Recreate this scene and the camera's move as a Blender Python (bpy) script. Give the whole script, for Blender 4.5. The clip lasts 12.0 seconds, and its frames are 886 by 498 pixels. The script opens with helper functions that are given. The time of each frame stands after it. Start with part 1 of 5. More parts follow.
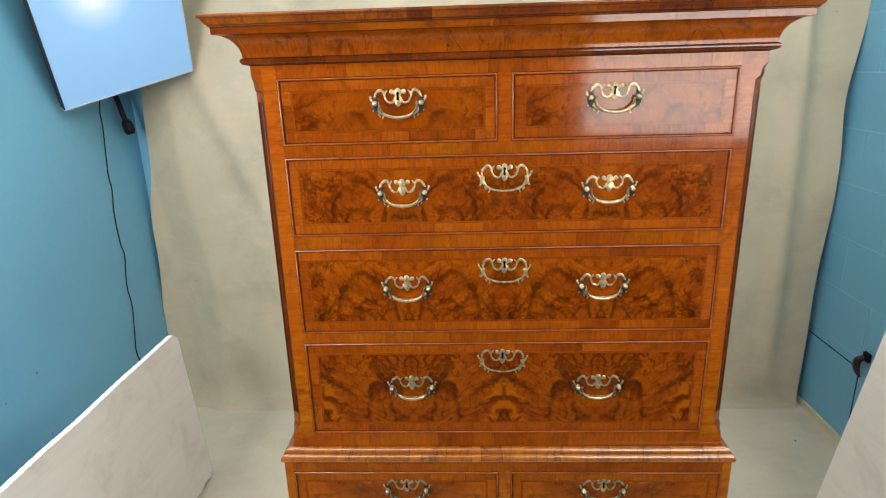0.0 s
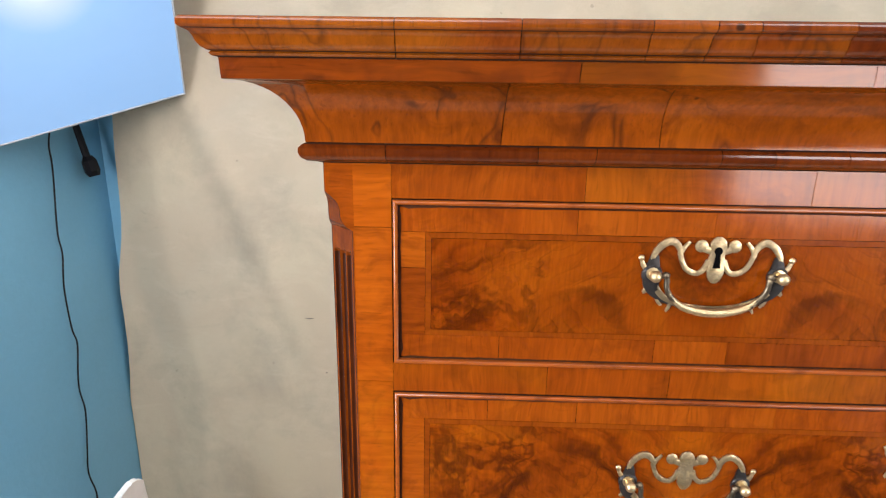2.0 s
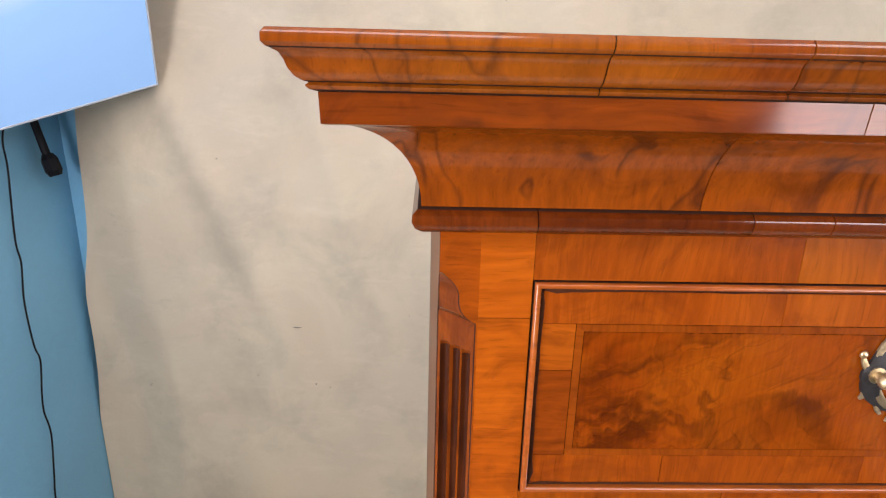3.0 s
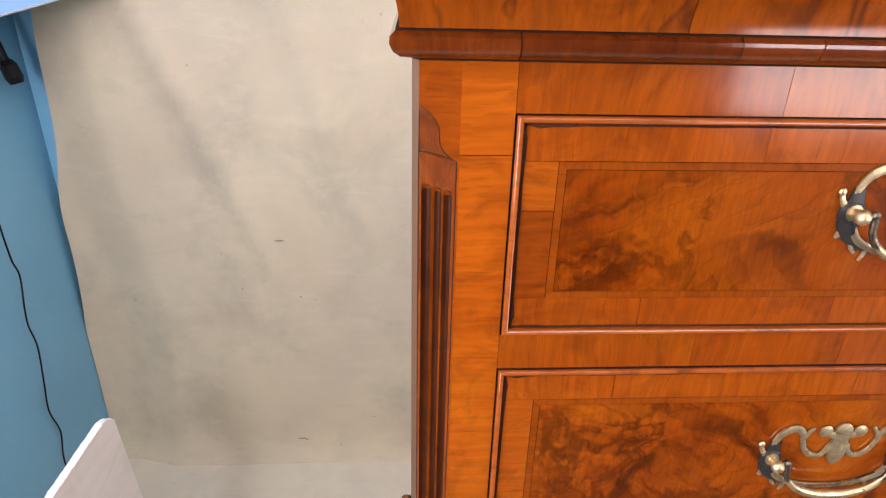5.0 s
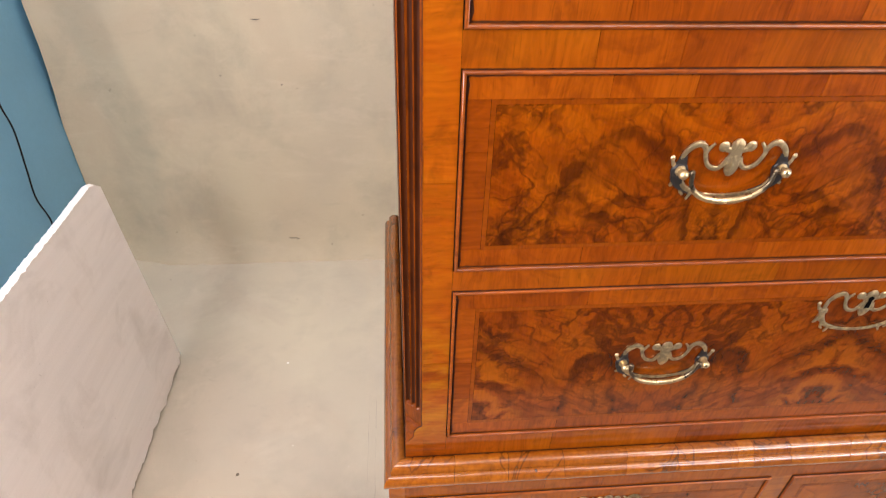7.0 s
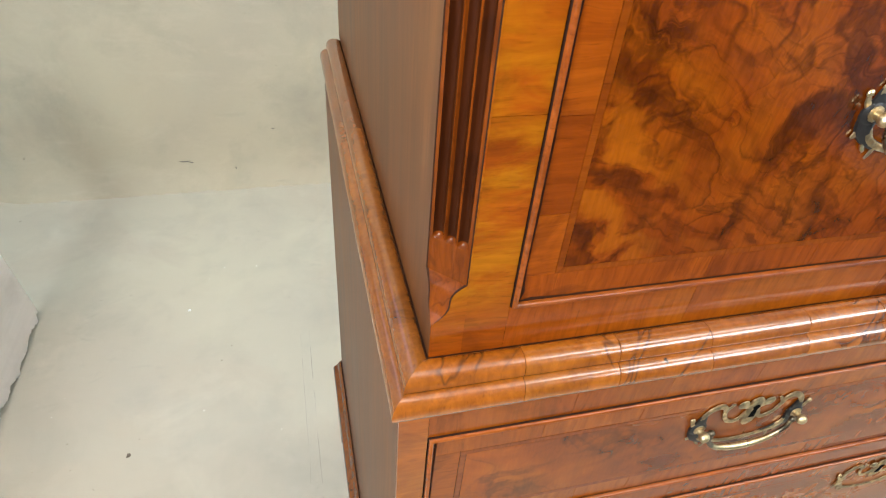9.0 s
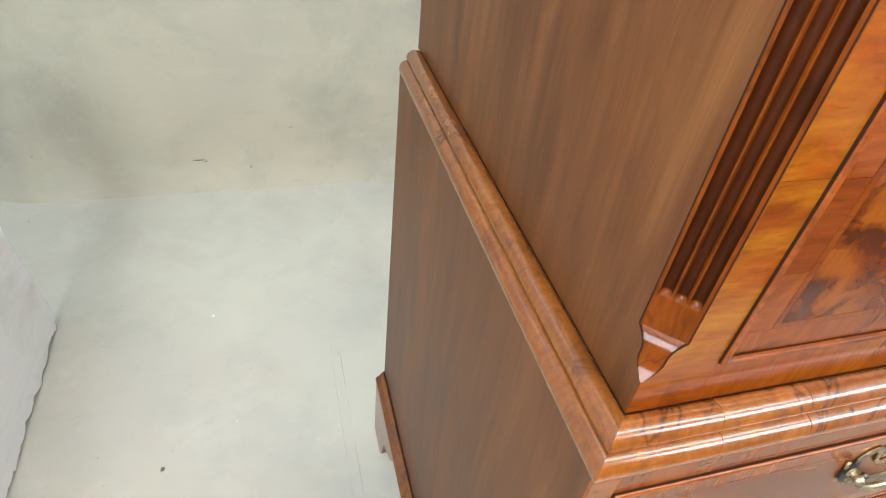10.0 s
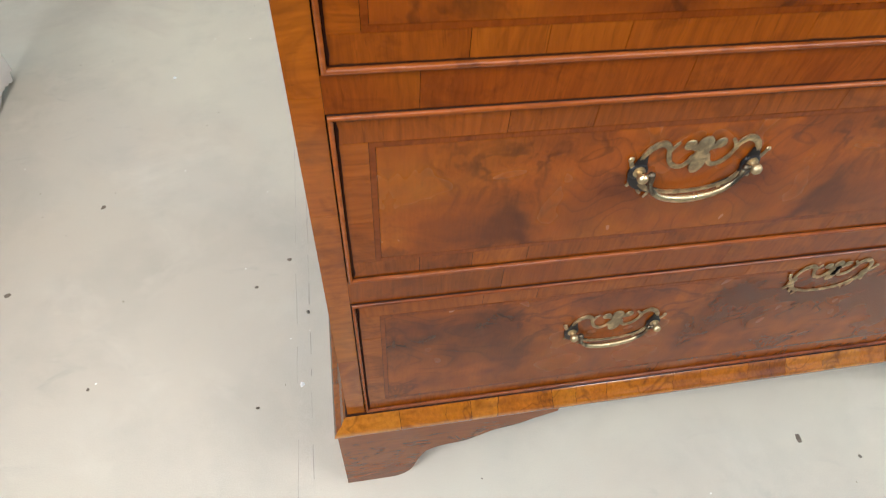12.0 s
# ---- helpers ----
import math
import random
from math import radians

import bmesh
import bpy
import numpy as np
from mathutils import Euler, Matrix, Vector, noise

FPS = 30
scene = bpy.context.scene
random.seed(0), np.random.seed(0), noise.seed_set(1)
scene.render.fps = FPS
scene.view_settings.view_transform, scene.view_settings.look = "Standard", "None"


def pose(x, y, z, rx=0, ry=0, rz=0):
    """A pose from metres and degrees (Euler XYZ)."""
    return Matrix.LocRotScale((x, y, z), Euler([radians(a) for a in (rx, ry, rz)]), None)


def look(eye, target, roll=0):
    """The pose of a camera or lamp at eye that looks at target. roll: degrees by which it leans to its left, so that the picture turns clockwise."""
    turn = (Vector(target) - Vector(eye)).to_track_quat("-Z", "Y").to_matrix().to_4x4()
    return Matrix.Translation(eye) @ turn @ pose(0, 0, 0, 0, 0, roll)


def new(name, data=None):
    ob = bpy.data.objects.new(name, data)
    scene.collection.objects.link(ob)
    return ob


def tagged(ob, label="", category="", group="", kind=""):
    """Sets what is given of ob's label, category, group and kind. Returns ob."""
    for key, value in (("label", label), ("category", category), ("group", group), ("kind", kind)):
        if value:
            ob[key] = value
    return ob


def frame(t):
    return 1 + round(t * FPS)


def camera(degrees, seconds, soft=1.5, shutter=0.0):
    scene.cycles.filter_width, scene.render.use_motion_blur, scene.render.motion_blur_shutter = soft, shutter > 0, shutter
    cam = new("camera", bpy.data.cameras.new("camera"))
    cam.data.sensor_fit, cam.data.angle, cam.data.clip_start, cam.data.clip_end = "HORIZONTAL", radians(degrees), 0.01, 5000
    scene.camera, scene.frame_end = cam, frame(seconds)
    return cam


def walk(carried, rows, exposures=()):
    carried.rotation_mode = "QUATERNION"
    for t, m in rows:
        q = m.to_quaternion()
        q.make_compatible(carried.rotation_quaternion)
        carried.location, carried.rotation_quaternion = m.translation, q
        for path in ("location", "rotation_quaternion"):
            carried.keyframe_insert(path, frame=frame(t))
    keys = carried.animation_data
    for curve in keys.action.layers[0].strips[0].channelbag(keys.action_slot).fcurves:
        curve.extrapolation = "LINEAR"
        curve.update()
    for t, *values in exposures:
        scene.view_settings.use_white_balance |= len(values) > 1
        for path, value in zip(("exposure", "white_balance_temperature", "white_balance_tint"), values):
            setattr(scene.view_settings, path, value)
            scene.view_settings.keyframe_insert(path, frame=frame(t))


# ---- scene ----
cam = camera(73.5, 12.0, soft=1.15, shutter=0.12)
PATH = [
    (0, (-0.075, -1.222, 1.74), (-0.164, 0.687, 1.151), -1.7),
    (0.5, (-0.225, -1.01, 1.764), (-0.311, 0.905, 1.191), -1.0),
    (1, (-0.315, -0.804, 1.786), (-0.404, 1.116, 1.234), -0.2),
    (1.5, (-0.375, -0.584, 1.809), (-0.461, 1.338, 1.265), 0.4),
    (2, (-0.405, -0.431, 1.811), (-0.462, 1.49, 1.257), 0.8),
    (2.5, (-0.473, -0.33, 1.834), (-0.472, 1.585, 1.258), 1.1),
    (4.3, (-0.538, -0.271, 1.823), (-0.398, 1.589, 1.102), 1.6),
    (4.5, (-0.532, -0.279, 1.812), (-0.394, 1.569, 1.06), 1.4),
    (5, (-0.512, -0.304, 1.788), (-0.395, 1.51, 0.954), 1.5),
    (5.5, (-0.493, -0.346, 1.761), (-0.404, 1.423, 0.833), 1.9),
    (6, (-0.479, -0.396, 1.708), (-0.401, 1.319, 0.682), 2.0),
    (6.5, (-0.48, -0.444, 1.643), (-0.385, 1.214, 0.528), 1.7),
    (7, (-0.508, -0.443, 1.527), (-0.359, 1.151, 0.329), 1.6),
    (7.5, (-0.532, -0.379, 1.41), (-0.322, 1.174, 0.167), 1.4),
    (9.5, (-0.624, -0.203, 1.144), (-0.13, 1.259, -0.128), 6.5),
    (10, (-0.697, -0.169, 1.168), (-0.187, 1.274, -0.12), 7.2),
    (10.5, (-0.734, -0.193, 1.181), (-0.268, 1.212, -0.164), 7.2),
    (11, (-0.657, -0.278, 1.086), (-0.243, 1.065, -0.338), 7.3),
    (11.5, (-0.553, -0.313, 0.985), (-0.207, 0.963, -0.516), 6.6),
    (12, (-0.495, -0.321, 0.879), (-0.22, 0.904, -0.677), 4.3),
]
EXPOSURES = [(0.0, 0.55, 6100, 2), (1.0, 0.58, 6100, 4), (2.7, 0.61, 6100, 18), (5.5, 0.69, 6150, 20), (7.0, 0.77, 6700, 20), (7.7, 0.81, 6600, 15), (9.3, 0.96, 5650, 2), (10.5, 1.05, 5350, 2), (12.0, 0.76, 5750, 8)]
walk(cam, [(t, look(eye, target, roll)) for t, eye, target, roll in PATH], EXPOSURES)

# ---------------------------------------------------------------- light
world = bpy.data.worlds.new("room_air")
world.use_nodes = True
world.node_tree.nodes["Background"].inputs[0].default_value = (0.9, 0.95, 1.0, 1)
world.node_tree.nodes["Background"].inputs[1].default_value = 0.03
scene.world = world
KEY_LIGHT, SIDE_LIGHT, CORNER_LIGHT, CEILING_LIGHT = 9.0, 18.0, 0.95, 6.6


# ---------------------------------------------------------------- node helpers
def plug(nt, sock, value):
    if isinstance(value, bpy.types.NodeSocket):
        nt.links.new(value, sock)
    else:
        sock.default_value = value


def calc(nt, op, a, b=0.0, c=0.0, clamp=False):
    n = nt.nodes.new("ShaderNodeMath")
    n.operation, n.use_clamp = op, clamp
    for i, v in enumerate((a, b, c)):
        plug(nt, n.inputs[i], v)
    return n.outputs[0]


def vcalc(nt, op, a, b=(0, 0, 0), scale=1.0):
    n = nt.nodes.new("ShaderNodeVectorMath")
    n.operation = op
    plug(nt, n.inputs[0], a)
    plug(nt, n.inputs[1], b)
    plug(nt, n.inputs[3], scale)
    return n.outputs[1] if op in ("LENGTH", "DISTANCE", "DOT_PRODUCT") else n.outputs[0]


def noise_tex(nt, vec, scale, detail=3.0, rough=0.55, distortion=0.0, colour=False):
    n = nt.nodes.new("ShaderNodeTexNoise")
    plug(nt, n.inputs["Vector"], vec)
    for key, v in (("Scale", scale), ("Detail", detail), ("Roughness", rough), ("Distortion", distortion)):
        plug(nt, n.inputs[key], v)
    return n.outputs["Color" if colour else "Fac"]


def ramp(nt, fac, stops, ease="LINEAR"):
    n = nt.nodes.new("ShaderNodeValToRGB")
    n.color_ramp.interpolation = ease
    while len(n.color_ramp.elements) < len(stops):
        n.color_ramp.elements.new(0.5)
    for e, (p, c) in zip(n.color_ramp.elements, stops):
        e.position = p
        e.color = (c, c, c, 1) if isinstance(c, (int, float)) else (*c, 1)
    plug(nt, n.inputs[0], fac)
    return n.outputs[0]


def mix(nt, fac, a, b, blend="MIX"):
    n = nt.nodes.new("ShaderNodeMix")
    n.data_type, n.blend_type = "RGBA", blend
    plug(nt, n.inputs[0], fac)
    for i, v in ((6, a), (7, b)):
        plug(nt, n.inputs[i], (*v, 1) if isinstance(v, tuple) and len(v) == 3 else v)
    return n.outputs[2]


def bump(nt, height, distance, strength=1.0):
    n = nt.nodes.new("ShaderNodeBump")
    plug(nt, n.inputs["Height"], height)
    n.inputs["Distance"].default_value = distance
    n.inputs["Strength"].default_value = strength
    return n.outputs[0]


def combine(nt, x, y, z):
    n = nt.nodes.new("ShaderNodeCombineXYZ")
    for i, v in enumerate((x, y, z)):
        plug(nt, n.inputs[i], v)
    return n.outputs[0]


def separate(nt, vec):
    n = nt.nodes.new("ShaderNodeSeparateXYZ")
    plug(nt, n.inputs[0], vec)
    return n.outputs


def material(name):
    m = bpy.data.materials.new(name)
    m.use_nodes = True
    nt = m.node_tree
    tc = nt.nodes.new("ShaderNodeTexCoord")
    return m, nt, nt.nodes["Principled BSDF"], tc.outputs["Object"]


def each(nt):
    return nt.nodes.new("ShaderNodeObjectInfo").outputs["Random"]


def polish(nt, p, colour, rough=0.24, coat=0.35, fine=None, spec=0.255):
    """French polish over walnut."""
    plug(nt, p.inputs["Base Color"], colour)
    plug(nt, p.inputs["Roughness"], rough)
    p.inputs["Specular IOR Level"].default_value = spec
    p.inputs["Coat Weight"].default_value = coat * 0.2 if spec > 0.15 else 0.0
    p.inputs["Coat Roughness"].default_value = 0.06 if coat < 1 else 0.13
    if fine is not None:
        plug(nt, p.inputs["Normal"], bump(nt, fine, 0.0006, 0.05))


# ---------------------------------------------------------------- materials
WOOD = 0.36
DARK, BROWN, RED, ORANGE, PALE = (0.016, 0.004, 0.0015), (0.080, 0.013, 0.0018), (0.245, 0.040, 0.0016), (0.440, 0.080, 0.0018), (0.60, 0.145, 0.004)


def burr(name, leaf, centre, rings, seed, blot, tone=1.0, contrast=1.0, smoke=0.0, hue=1.0, chevron=0.0):
    """Book-matched burr walnut: leaves of one width, mirrored at each joint. rings: the dark arches of a leaf."""
    m, nt, p, co = material(name)
    x, y, z = separate(nt, co)
    u = calc(nt, "PINGPONG", calc(nt, "SUBTRACT", x, centre), leaf)
    flat = combine(nt, u, seed, z)
    warp = vcalc(nt, "SUBTRACT", noise_tex(nt, flat, 11.0, 2.0 if smoke else 4.0, 0.6, 0.4, True), (0.5, 0.5, 0.5))
    bent = vcalc(nt, "ADD", flat, vcalc(nt, "SCALE", warp, scale=0.030 if smoke else 0.058))
    bu, _, bz = separate(nt, bent)
    cloud = noise_tex(nt, bent, 13.0, 2.5 if smoke else 4.5, 0.56, 0.4 if smoke else 1.0)
    big = noise_tex(nt, combine(nt, u, seed + 3.7, z), 4.5, 2.0, 0.5, 0.8)
    col = ramp(nt, calc(nt, "ADD", calc(nt, "MULTIPLY", cloud, 0.62), calc(nt, "MULTIPLY", big, 0.40)),
               [(0.29, BROWN), (0.40, RED), (0.52, ORANGE), (0.76, PALE)] if smoke else [(0.25, BROWN), (0.35, RED), (0.48, ORANGE), (0.76, PALE)])
    # flame: streaks that climb across the leaf
    fu = calc(nt, "ADD", calc(nt, "MULTIPLY", bu, 30.0), calc(nt, "MULTIPLY", bz, 46.0))
    fv = calc(nt, "SUBTRACT", calc(nt, "MULTIPLY", bz, 9.0), calc(nt, "MULTIPLY", bu, 6.0))
    flame = noise_tex(nt, combine(nt, fu, fv, seed), 1.1, 2.0 if smoke else 3.0, 0.5, 0.6)
    col = mix(nt, calc(nt, "MULTIPLY", ramp(nt, flame, [(0.36, 1.0), (0.50, 0.0)]), 0.0 if smoke else 0.45 * contrast), col, BROWN)
    col = mix(nt, calc(nt, "MULTIPLY", ramp(nt, flame, [(0.56, 0.0), (0.70, 1.0)]), 0.0 if smoke else 0.35), col, PALE)
    # growth lines round the eyes of the burr, and the feathered arches
    ragged = ramp(nt, noise_tex(nt, bent, 19.0, 4.0), [(0.38, 0.22), (0.56, 1.0)])
    swirl = calc(nt, "FRACT", calc(nt, "MULTIPLY", noise_tex(nt, bent, 7.5, 2.5, 0.5, 0.7), 8.0))
    edge = ramp(nt, swirl, [(0.0, 0.0), (0.05, 1.0), (0.14, 0.55), (0.50, 0.0)])
    col = mix(nt, calc(nt, "MULTIPLY", calc(nt, "MULTIPLY", edge, ragged), 0.08 if smoke else 0.38 * contrast), col, (0.050, 0.012, 0.002))
    brush = noise_tex(nt, combine(nt, calc(nt, "MULTIPLY", bu, 190.0), seed, calc(nt, "MULTIPLY", bz, 34.0)), 1.0, 3.0, 0.65)
    for cu, cz, squash, radii, wide in rings:
        du = calc(nt, "SUBTRACT", bu, cu)
        dz = calc(nt, "MULTIPLY", calc(nt, "SUBTRACT", bz, cz), squash)
        r = calc(nt, "SQRT", calc(nt, "ADD", calc(nt, "MULTIPLY", du, du), calc(nt, "MULTIPLY", dz, dz)))
        r = calc(nt, "ADD", r, calc(nt, "ADD", calc(nt, "MULTIPLY", calc(nt, "SUBTRACT", brush, 0.5), 0.013), calc(nt, "MULTIPLY", calc(nt, "SUBTRACT", big, 0.5), 0.038)))
        for r0 in radii:
            band = ramp(nt, calc(nt, "DIVIDE", calc(nt, "SUBTRACT", r, r0 - wide), 1.3 * wide), [(0.0, 0.0), (0.42, 0.20), (0.68, 1.0), (0.78, 0.8), (0.88, 0.0)])
            col = mix(nt, calc(nt, "MULTIPLY", calc(nt, "MULTIPLY", band, ragged), 0.12 if smoke else 0.88 * contrast), col, (0.040, 0.009, 0.002))
    patchy = ramp(nt, noise_tex(nt, bent, 8.0, 2.0), [(0.44, 0.0), (0.56, 1.0)])
    for size, weight in ((15.0, 0.45 if smoke else 0.72 * contrast), (40.0, 0.15 if smoke else 0.34 * contrast)):
        wander = calc(nt, "ABSOLUTE", calc(nt, "SUBTRACT", noise_tex(nt, bent, size, 3.0, 0.55, 0.9), 0.5))
        vein = calc(nt, "MULTIPLY", ramp(nt, calc(nt, "ADD", wander, calc(nt, "MULTIPLY", calc(nt, "SUBTRACT", brush, 0.5), 0.05)), [(0.0, 1.0), (0.018, 0.8), (0.05, 0.0)]), patchy)
        col = mix(nt, calc(nt, "MULTIPLY", vein, weight), col, (0.050, 0.011, 0.002))
    # fine contour lines where the figure runs close
    rise = calc(nt, "ADD", noise_tex(nt, bent, 5.5, 2.0, 0.45, 0.5), calc(nt, "MULTIPLY", brush, 0.012))
    contour = ramp(nt, calc(nt, "FRACT", calc(nt, "MULTIPLY", rise, 22.0)), [(0.0, 0.0), (0.10, 1.0), (0.20, 0.35), (0.42, 0.0)])
    close = ramp(nt, noise_tex(nt, combine(nt, u, seed + 9.0, z), 9.0, 2.0), [(0.46, 0.0), (0.60, 1.0)])
    col = mix(nt, calc(nt, "MULTIPLY", calc(nt, "MULTIPLY", contour, close), 0.36 if smoke else 0.62 * contrast), col, (0.045, 0.010, 0.002))
    fleck = ramp(nt, noise_tex(nt, combine(nt, fu, calc(nt, "MULTIPLY", fv, 0.7), seed + 2.0), 3.6, 3.0, 0.6, 0.4), [(0.56, 0.0), (0.66, 1.0)])
    col = mix(nt, calc(nt, "MULTIPLY", fleck, 0.06 if smoke else 0.42 * contrast), col, BROWN)
    streak = ramp(nt, brush, [(0.60, 0.0), (0.74, 1.0)])
    col = mix(nt, calc(nt, "MULTIPLY", calc(nt, "MULTIPLY", streak, ragged), 0.08 if smoke else 0.30 * contrast), col, BROWN)
    if chevron:
        # feathered crotch figure either side of the joint
        slope = calc(nt, "ADD", bz, calc(nt, "MULTIPLY", bu, 0.95))
        wave = calc(nt, "SINE", calc(nt, "ADD", calc(nt, "MULTIPLY", slope, 105.0), calc(nt, "MULTIPLY", cloud, 13.0)))
        reach = calc(nt, "MULTIPLY", ramp(nt, calc(nt, "MULTIPLY", u, 10.0), [(0.25, 1.0), (0.80, 0.0)]), ramp(nt, calc(nt, "ADD", calc(nt, "MULTIPLY", bz, 5.0), 0.5), [(0.45, 1.0), (0.75, 0.0)]))
        col = mix(nt, calc(nt, "MULTIPLY", calc(nt, "MULTIPLY", ramp(nt, wave, [(0.10, 0.0), (0.95, 1.0)]), reach), chevron), col, PALE)
        col = mix(nt, calc(nt, "MULTIPLY", calc(nt, "MULTIPLY", ramp(nt, calc(nt, "MULTIPLY", wave, -1.0), [(0.20, 0.0), (0.95, 1.0)]), calc(nt, "MULTIPLY", reach, ragged)), chevron), col, (0.060, 0.012, 0.002))
    if smoke:
        drift = noise_tex(nt, vcalc(nt, "MULTIPLY", bent, (0.75, 1.0, 1.25)), 9.0, 3.0, 0.5, 0.5)
        col = mix(nt, calc(nt, "MULTIPLY", ramp(nt, drift, [(0.36, 0.0), (0.68, 1.0)]), smoke), col, (0.046, 0.014, 0.003))
    # dark burr clusters
    for bu0, bz0, size in blot:
        d = vcalc(nt, "DISTANCE", bent, (bu0, seed, bz0))
        near = ramp(nt, calc(nt, "DIVIDE", d, size), [(0.35, 1.0), (1.0, 0.0)])
        knot = ramp(nt, noise_tex(nt, bent, 48.0, 4.0, 0.65, 1.2), [(0.40, 0.0), (0.56, 1.0)])
        col = mix(nt, calc(nt, "MULTIPLY", calc(nt, "MULTIPLY", near, knot), 0.62), col, DARK)
    specks = ramp(nt, noise_tex(nt, bent, 70.0, 3.0, 0.6, 0.8), [(0.64, 0.0), (0.72, 1.0)])
    col = mix(nt, calc(nt, "MULTIPLY", specks, 0.1 if smoke else 0.24 * contrast), col, DARK)
    fibre = noise_tex(nt, combine(nt, calc(nt, "MULTIPLY", u, 420.0), seed, calc(nt, "MULTIPLY", z, 60.0)), 1.0, 2.0)
    col = mix(nt, 0.07 if smoke else 0.13, col, ramp(nt, fibre, [(0.3, 0.0), (0.7, 1.0)]), "OVERLAY")
    col = mix(nt, 1.0, col, (tone * WOOD, tone * WOOD * hue, tone * WOOD * hue), "MULTIPLY")
    polish(nt, p, col, calc(nt, "ADD", 0.20 if smoke else 0.06, calc(nt, "MULTIPLY", cloud, 0.12)), 0.0 if smoke else 0.35, fibre, 0.32 if smoke else 0.255)
    return m


def banded(name, axis, dark=(0.20, 0.036, 0.0035), mid=(0.45, 0.086, 0.004), light=(0.64, 0.155, 0.008), spread=0.22, amber=0.0, rough=0.22, spec=0.255, veins=0.0, single=True, mottle=0.5, vein_size=34.0, coat=0.35):
    """Straight-grained walnut veneer, each piece a shade of its own; axis: the way the grain runs."""
    dark, mid, light = (tuple(c * WOOD for c in v) for v in (dark, mid, light))
    m, nt, p, co = material(name)
    x, y, z = separate(nt, co)
    shift = calc(nt, "MULTIPLY", each(nt), 7.0) if single else 0.0
    rnd = each(nt)
    co2 = vcalc(nt, "ADD", co, combine(nt, calc(nt, "MULTIPLY", rnd, 3.0), calc(nt, "ADD", calc(nt, "MULTIPLY", rnd, 9.0), shift), calc(nt, "MULTIPLY", rnd, 5.0)))
    wob = vcalc(nt, "ADD", co2, vcalc(nt, "SCALE", noise_tex(nt, co2, 11.0, 3.0, 0.5, 0.0, True), scale=0.020))
    stretch = {"x": (13, 230, 230), "y": (230, 13, 230), "z": (230, 230, 13)}[axis]
    grain = noise_tex(nt, vcalc(nt, "MULTIPLY", wob, stretch), 1.0, 4.0, 0.6)
    broad = noise_tex(nt, vcalc(nt, "MULTIPLY", wob, tuple(max(9, v * 0.085) for v in stretch)), 1.0, 3.0, 0.6, 0.5)
    shade = calc(nt, "ADD", calc(nt, "ADD", calc(nt, "MULTIPLY_ADD", grain, 0.20, 0.25), calc(nt, "MULTIPLY", broad, 0.44)),
                 calc(nt, "MULTIPLY", calc(nt, "SUBTRACT", rnd, 0.5), spread))
    col = ramp(nt, shade, [(0.22, dark), (0.55, mid), (0.92, light)])
    mott = ramp(nt, noise_tex(nt, wob, 19.0, 4.0, 0.6, 1.6), [(0.50, 0.0), (0.66, 1.0)])
    col = mix(nt, calc(nt, "MULTIPLY", mott, mottle), col, dark)
    if amber:
        glow = ramp(nt, noise_tex(nt, vcalc(nt, "ADD", co, combine(nt, shift, 0.0, 0.0)), 5.0, 2.0, 0.5, 0.5), [(0.44, 0.0), (0.62, 1.0)])
        if not single:
            piece = ramp(nt, calc(nt, "DIVIDE", z, 2.0), [(0.44, 0.0), (0.46, 1.0), (0.525, 1.0), (0.56, 0.30), (0.78, 0.25), (0.80, 0.0)])
            glow = calc(nt, "MULTIPLY", ramp(nt, noise_tex(nt, vcalc(nt, "MULTIPLY", co, (1.0, 1.0, 2.6)), 11.0, 5.0, 0.65, 1.4), [(0.38, 0.0), (0.62, 1.0)]), piece)
        col = mix(nt, calc(nt, "MULTIPLY", glow, amber), col, mix(nt, broad, (0.175, 0.054, 0.0012), (0.310, 0.108, 0.0015)))
    col = mix(nt, 0.14, col, ramp(nt, grain, [(0.32, 0.08), (0.66, 0.92)]), "OVERLAY")
    if veins:
        v = calc(nt, "ABSOLUTE", calc(nt, "SUBTRACT", noise_tex(nt, vcalc(nt, "MULTIPLY", wob, (1.0, 1.0, 0.3)), vein_size, 3.0, 0.55, 0.8), 0.5))
        v = calc(nt, "ADD", v, ramp(nt, noise_tex(nt, co2, 7.0, 2.0), [(0.36, 0.08), (0.52, 0.0)]))
        col = mix(nt, calc(nt, "MULTIPLY", ramp(nt, calc(nt, "MULTIPLY", v, 10.0), [(0.0, 1.0), (0.22, 0.0)]), veins), col, (0.030, 0.008, 0.003))
        pits = ramp(nt, noise_tex(nt, vcalc(nt, "ADD", co, (0.0, 2.0, 5.0)), 62.0, 1.0), [(0.76, 0.0), (0.80, 0.9)])
        col = mix(nt, pits, col, (0.016, 0.006, 0.003))
    flecks = ramp(nt, noise_tex(nt, vcalc(nt, "MULTIPLY", wob, tuple(v * 0.9 for v in stretch)), 1.0, 3.0, 0.6), [(0.60, 0.0), (0.70, 1.0)])
    col = mix(nt, calc(nt, "MULTIPLY", flecks, 0.18), col, dark)
    pores = ramp(nt, noise_tex(nt, vcalc(nt, "MULTIPLY", wob, tuple(v * 2.5 for v in stretch)), 1.0, 1.0), [(0.27, 0.45), (0.38, 1.0)])
    col = mix(nt, 0.35, col, pores, "MULTIPLY")
    polish(nt, p, col, calc(nt, "ADD", rough - 0.15, calc(nt, "MULTIPLY", broad, 0.12)), coat, grain, spec)
    return m


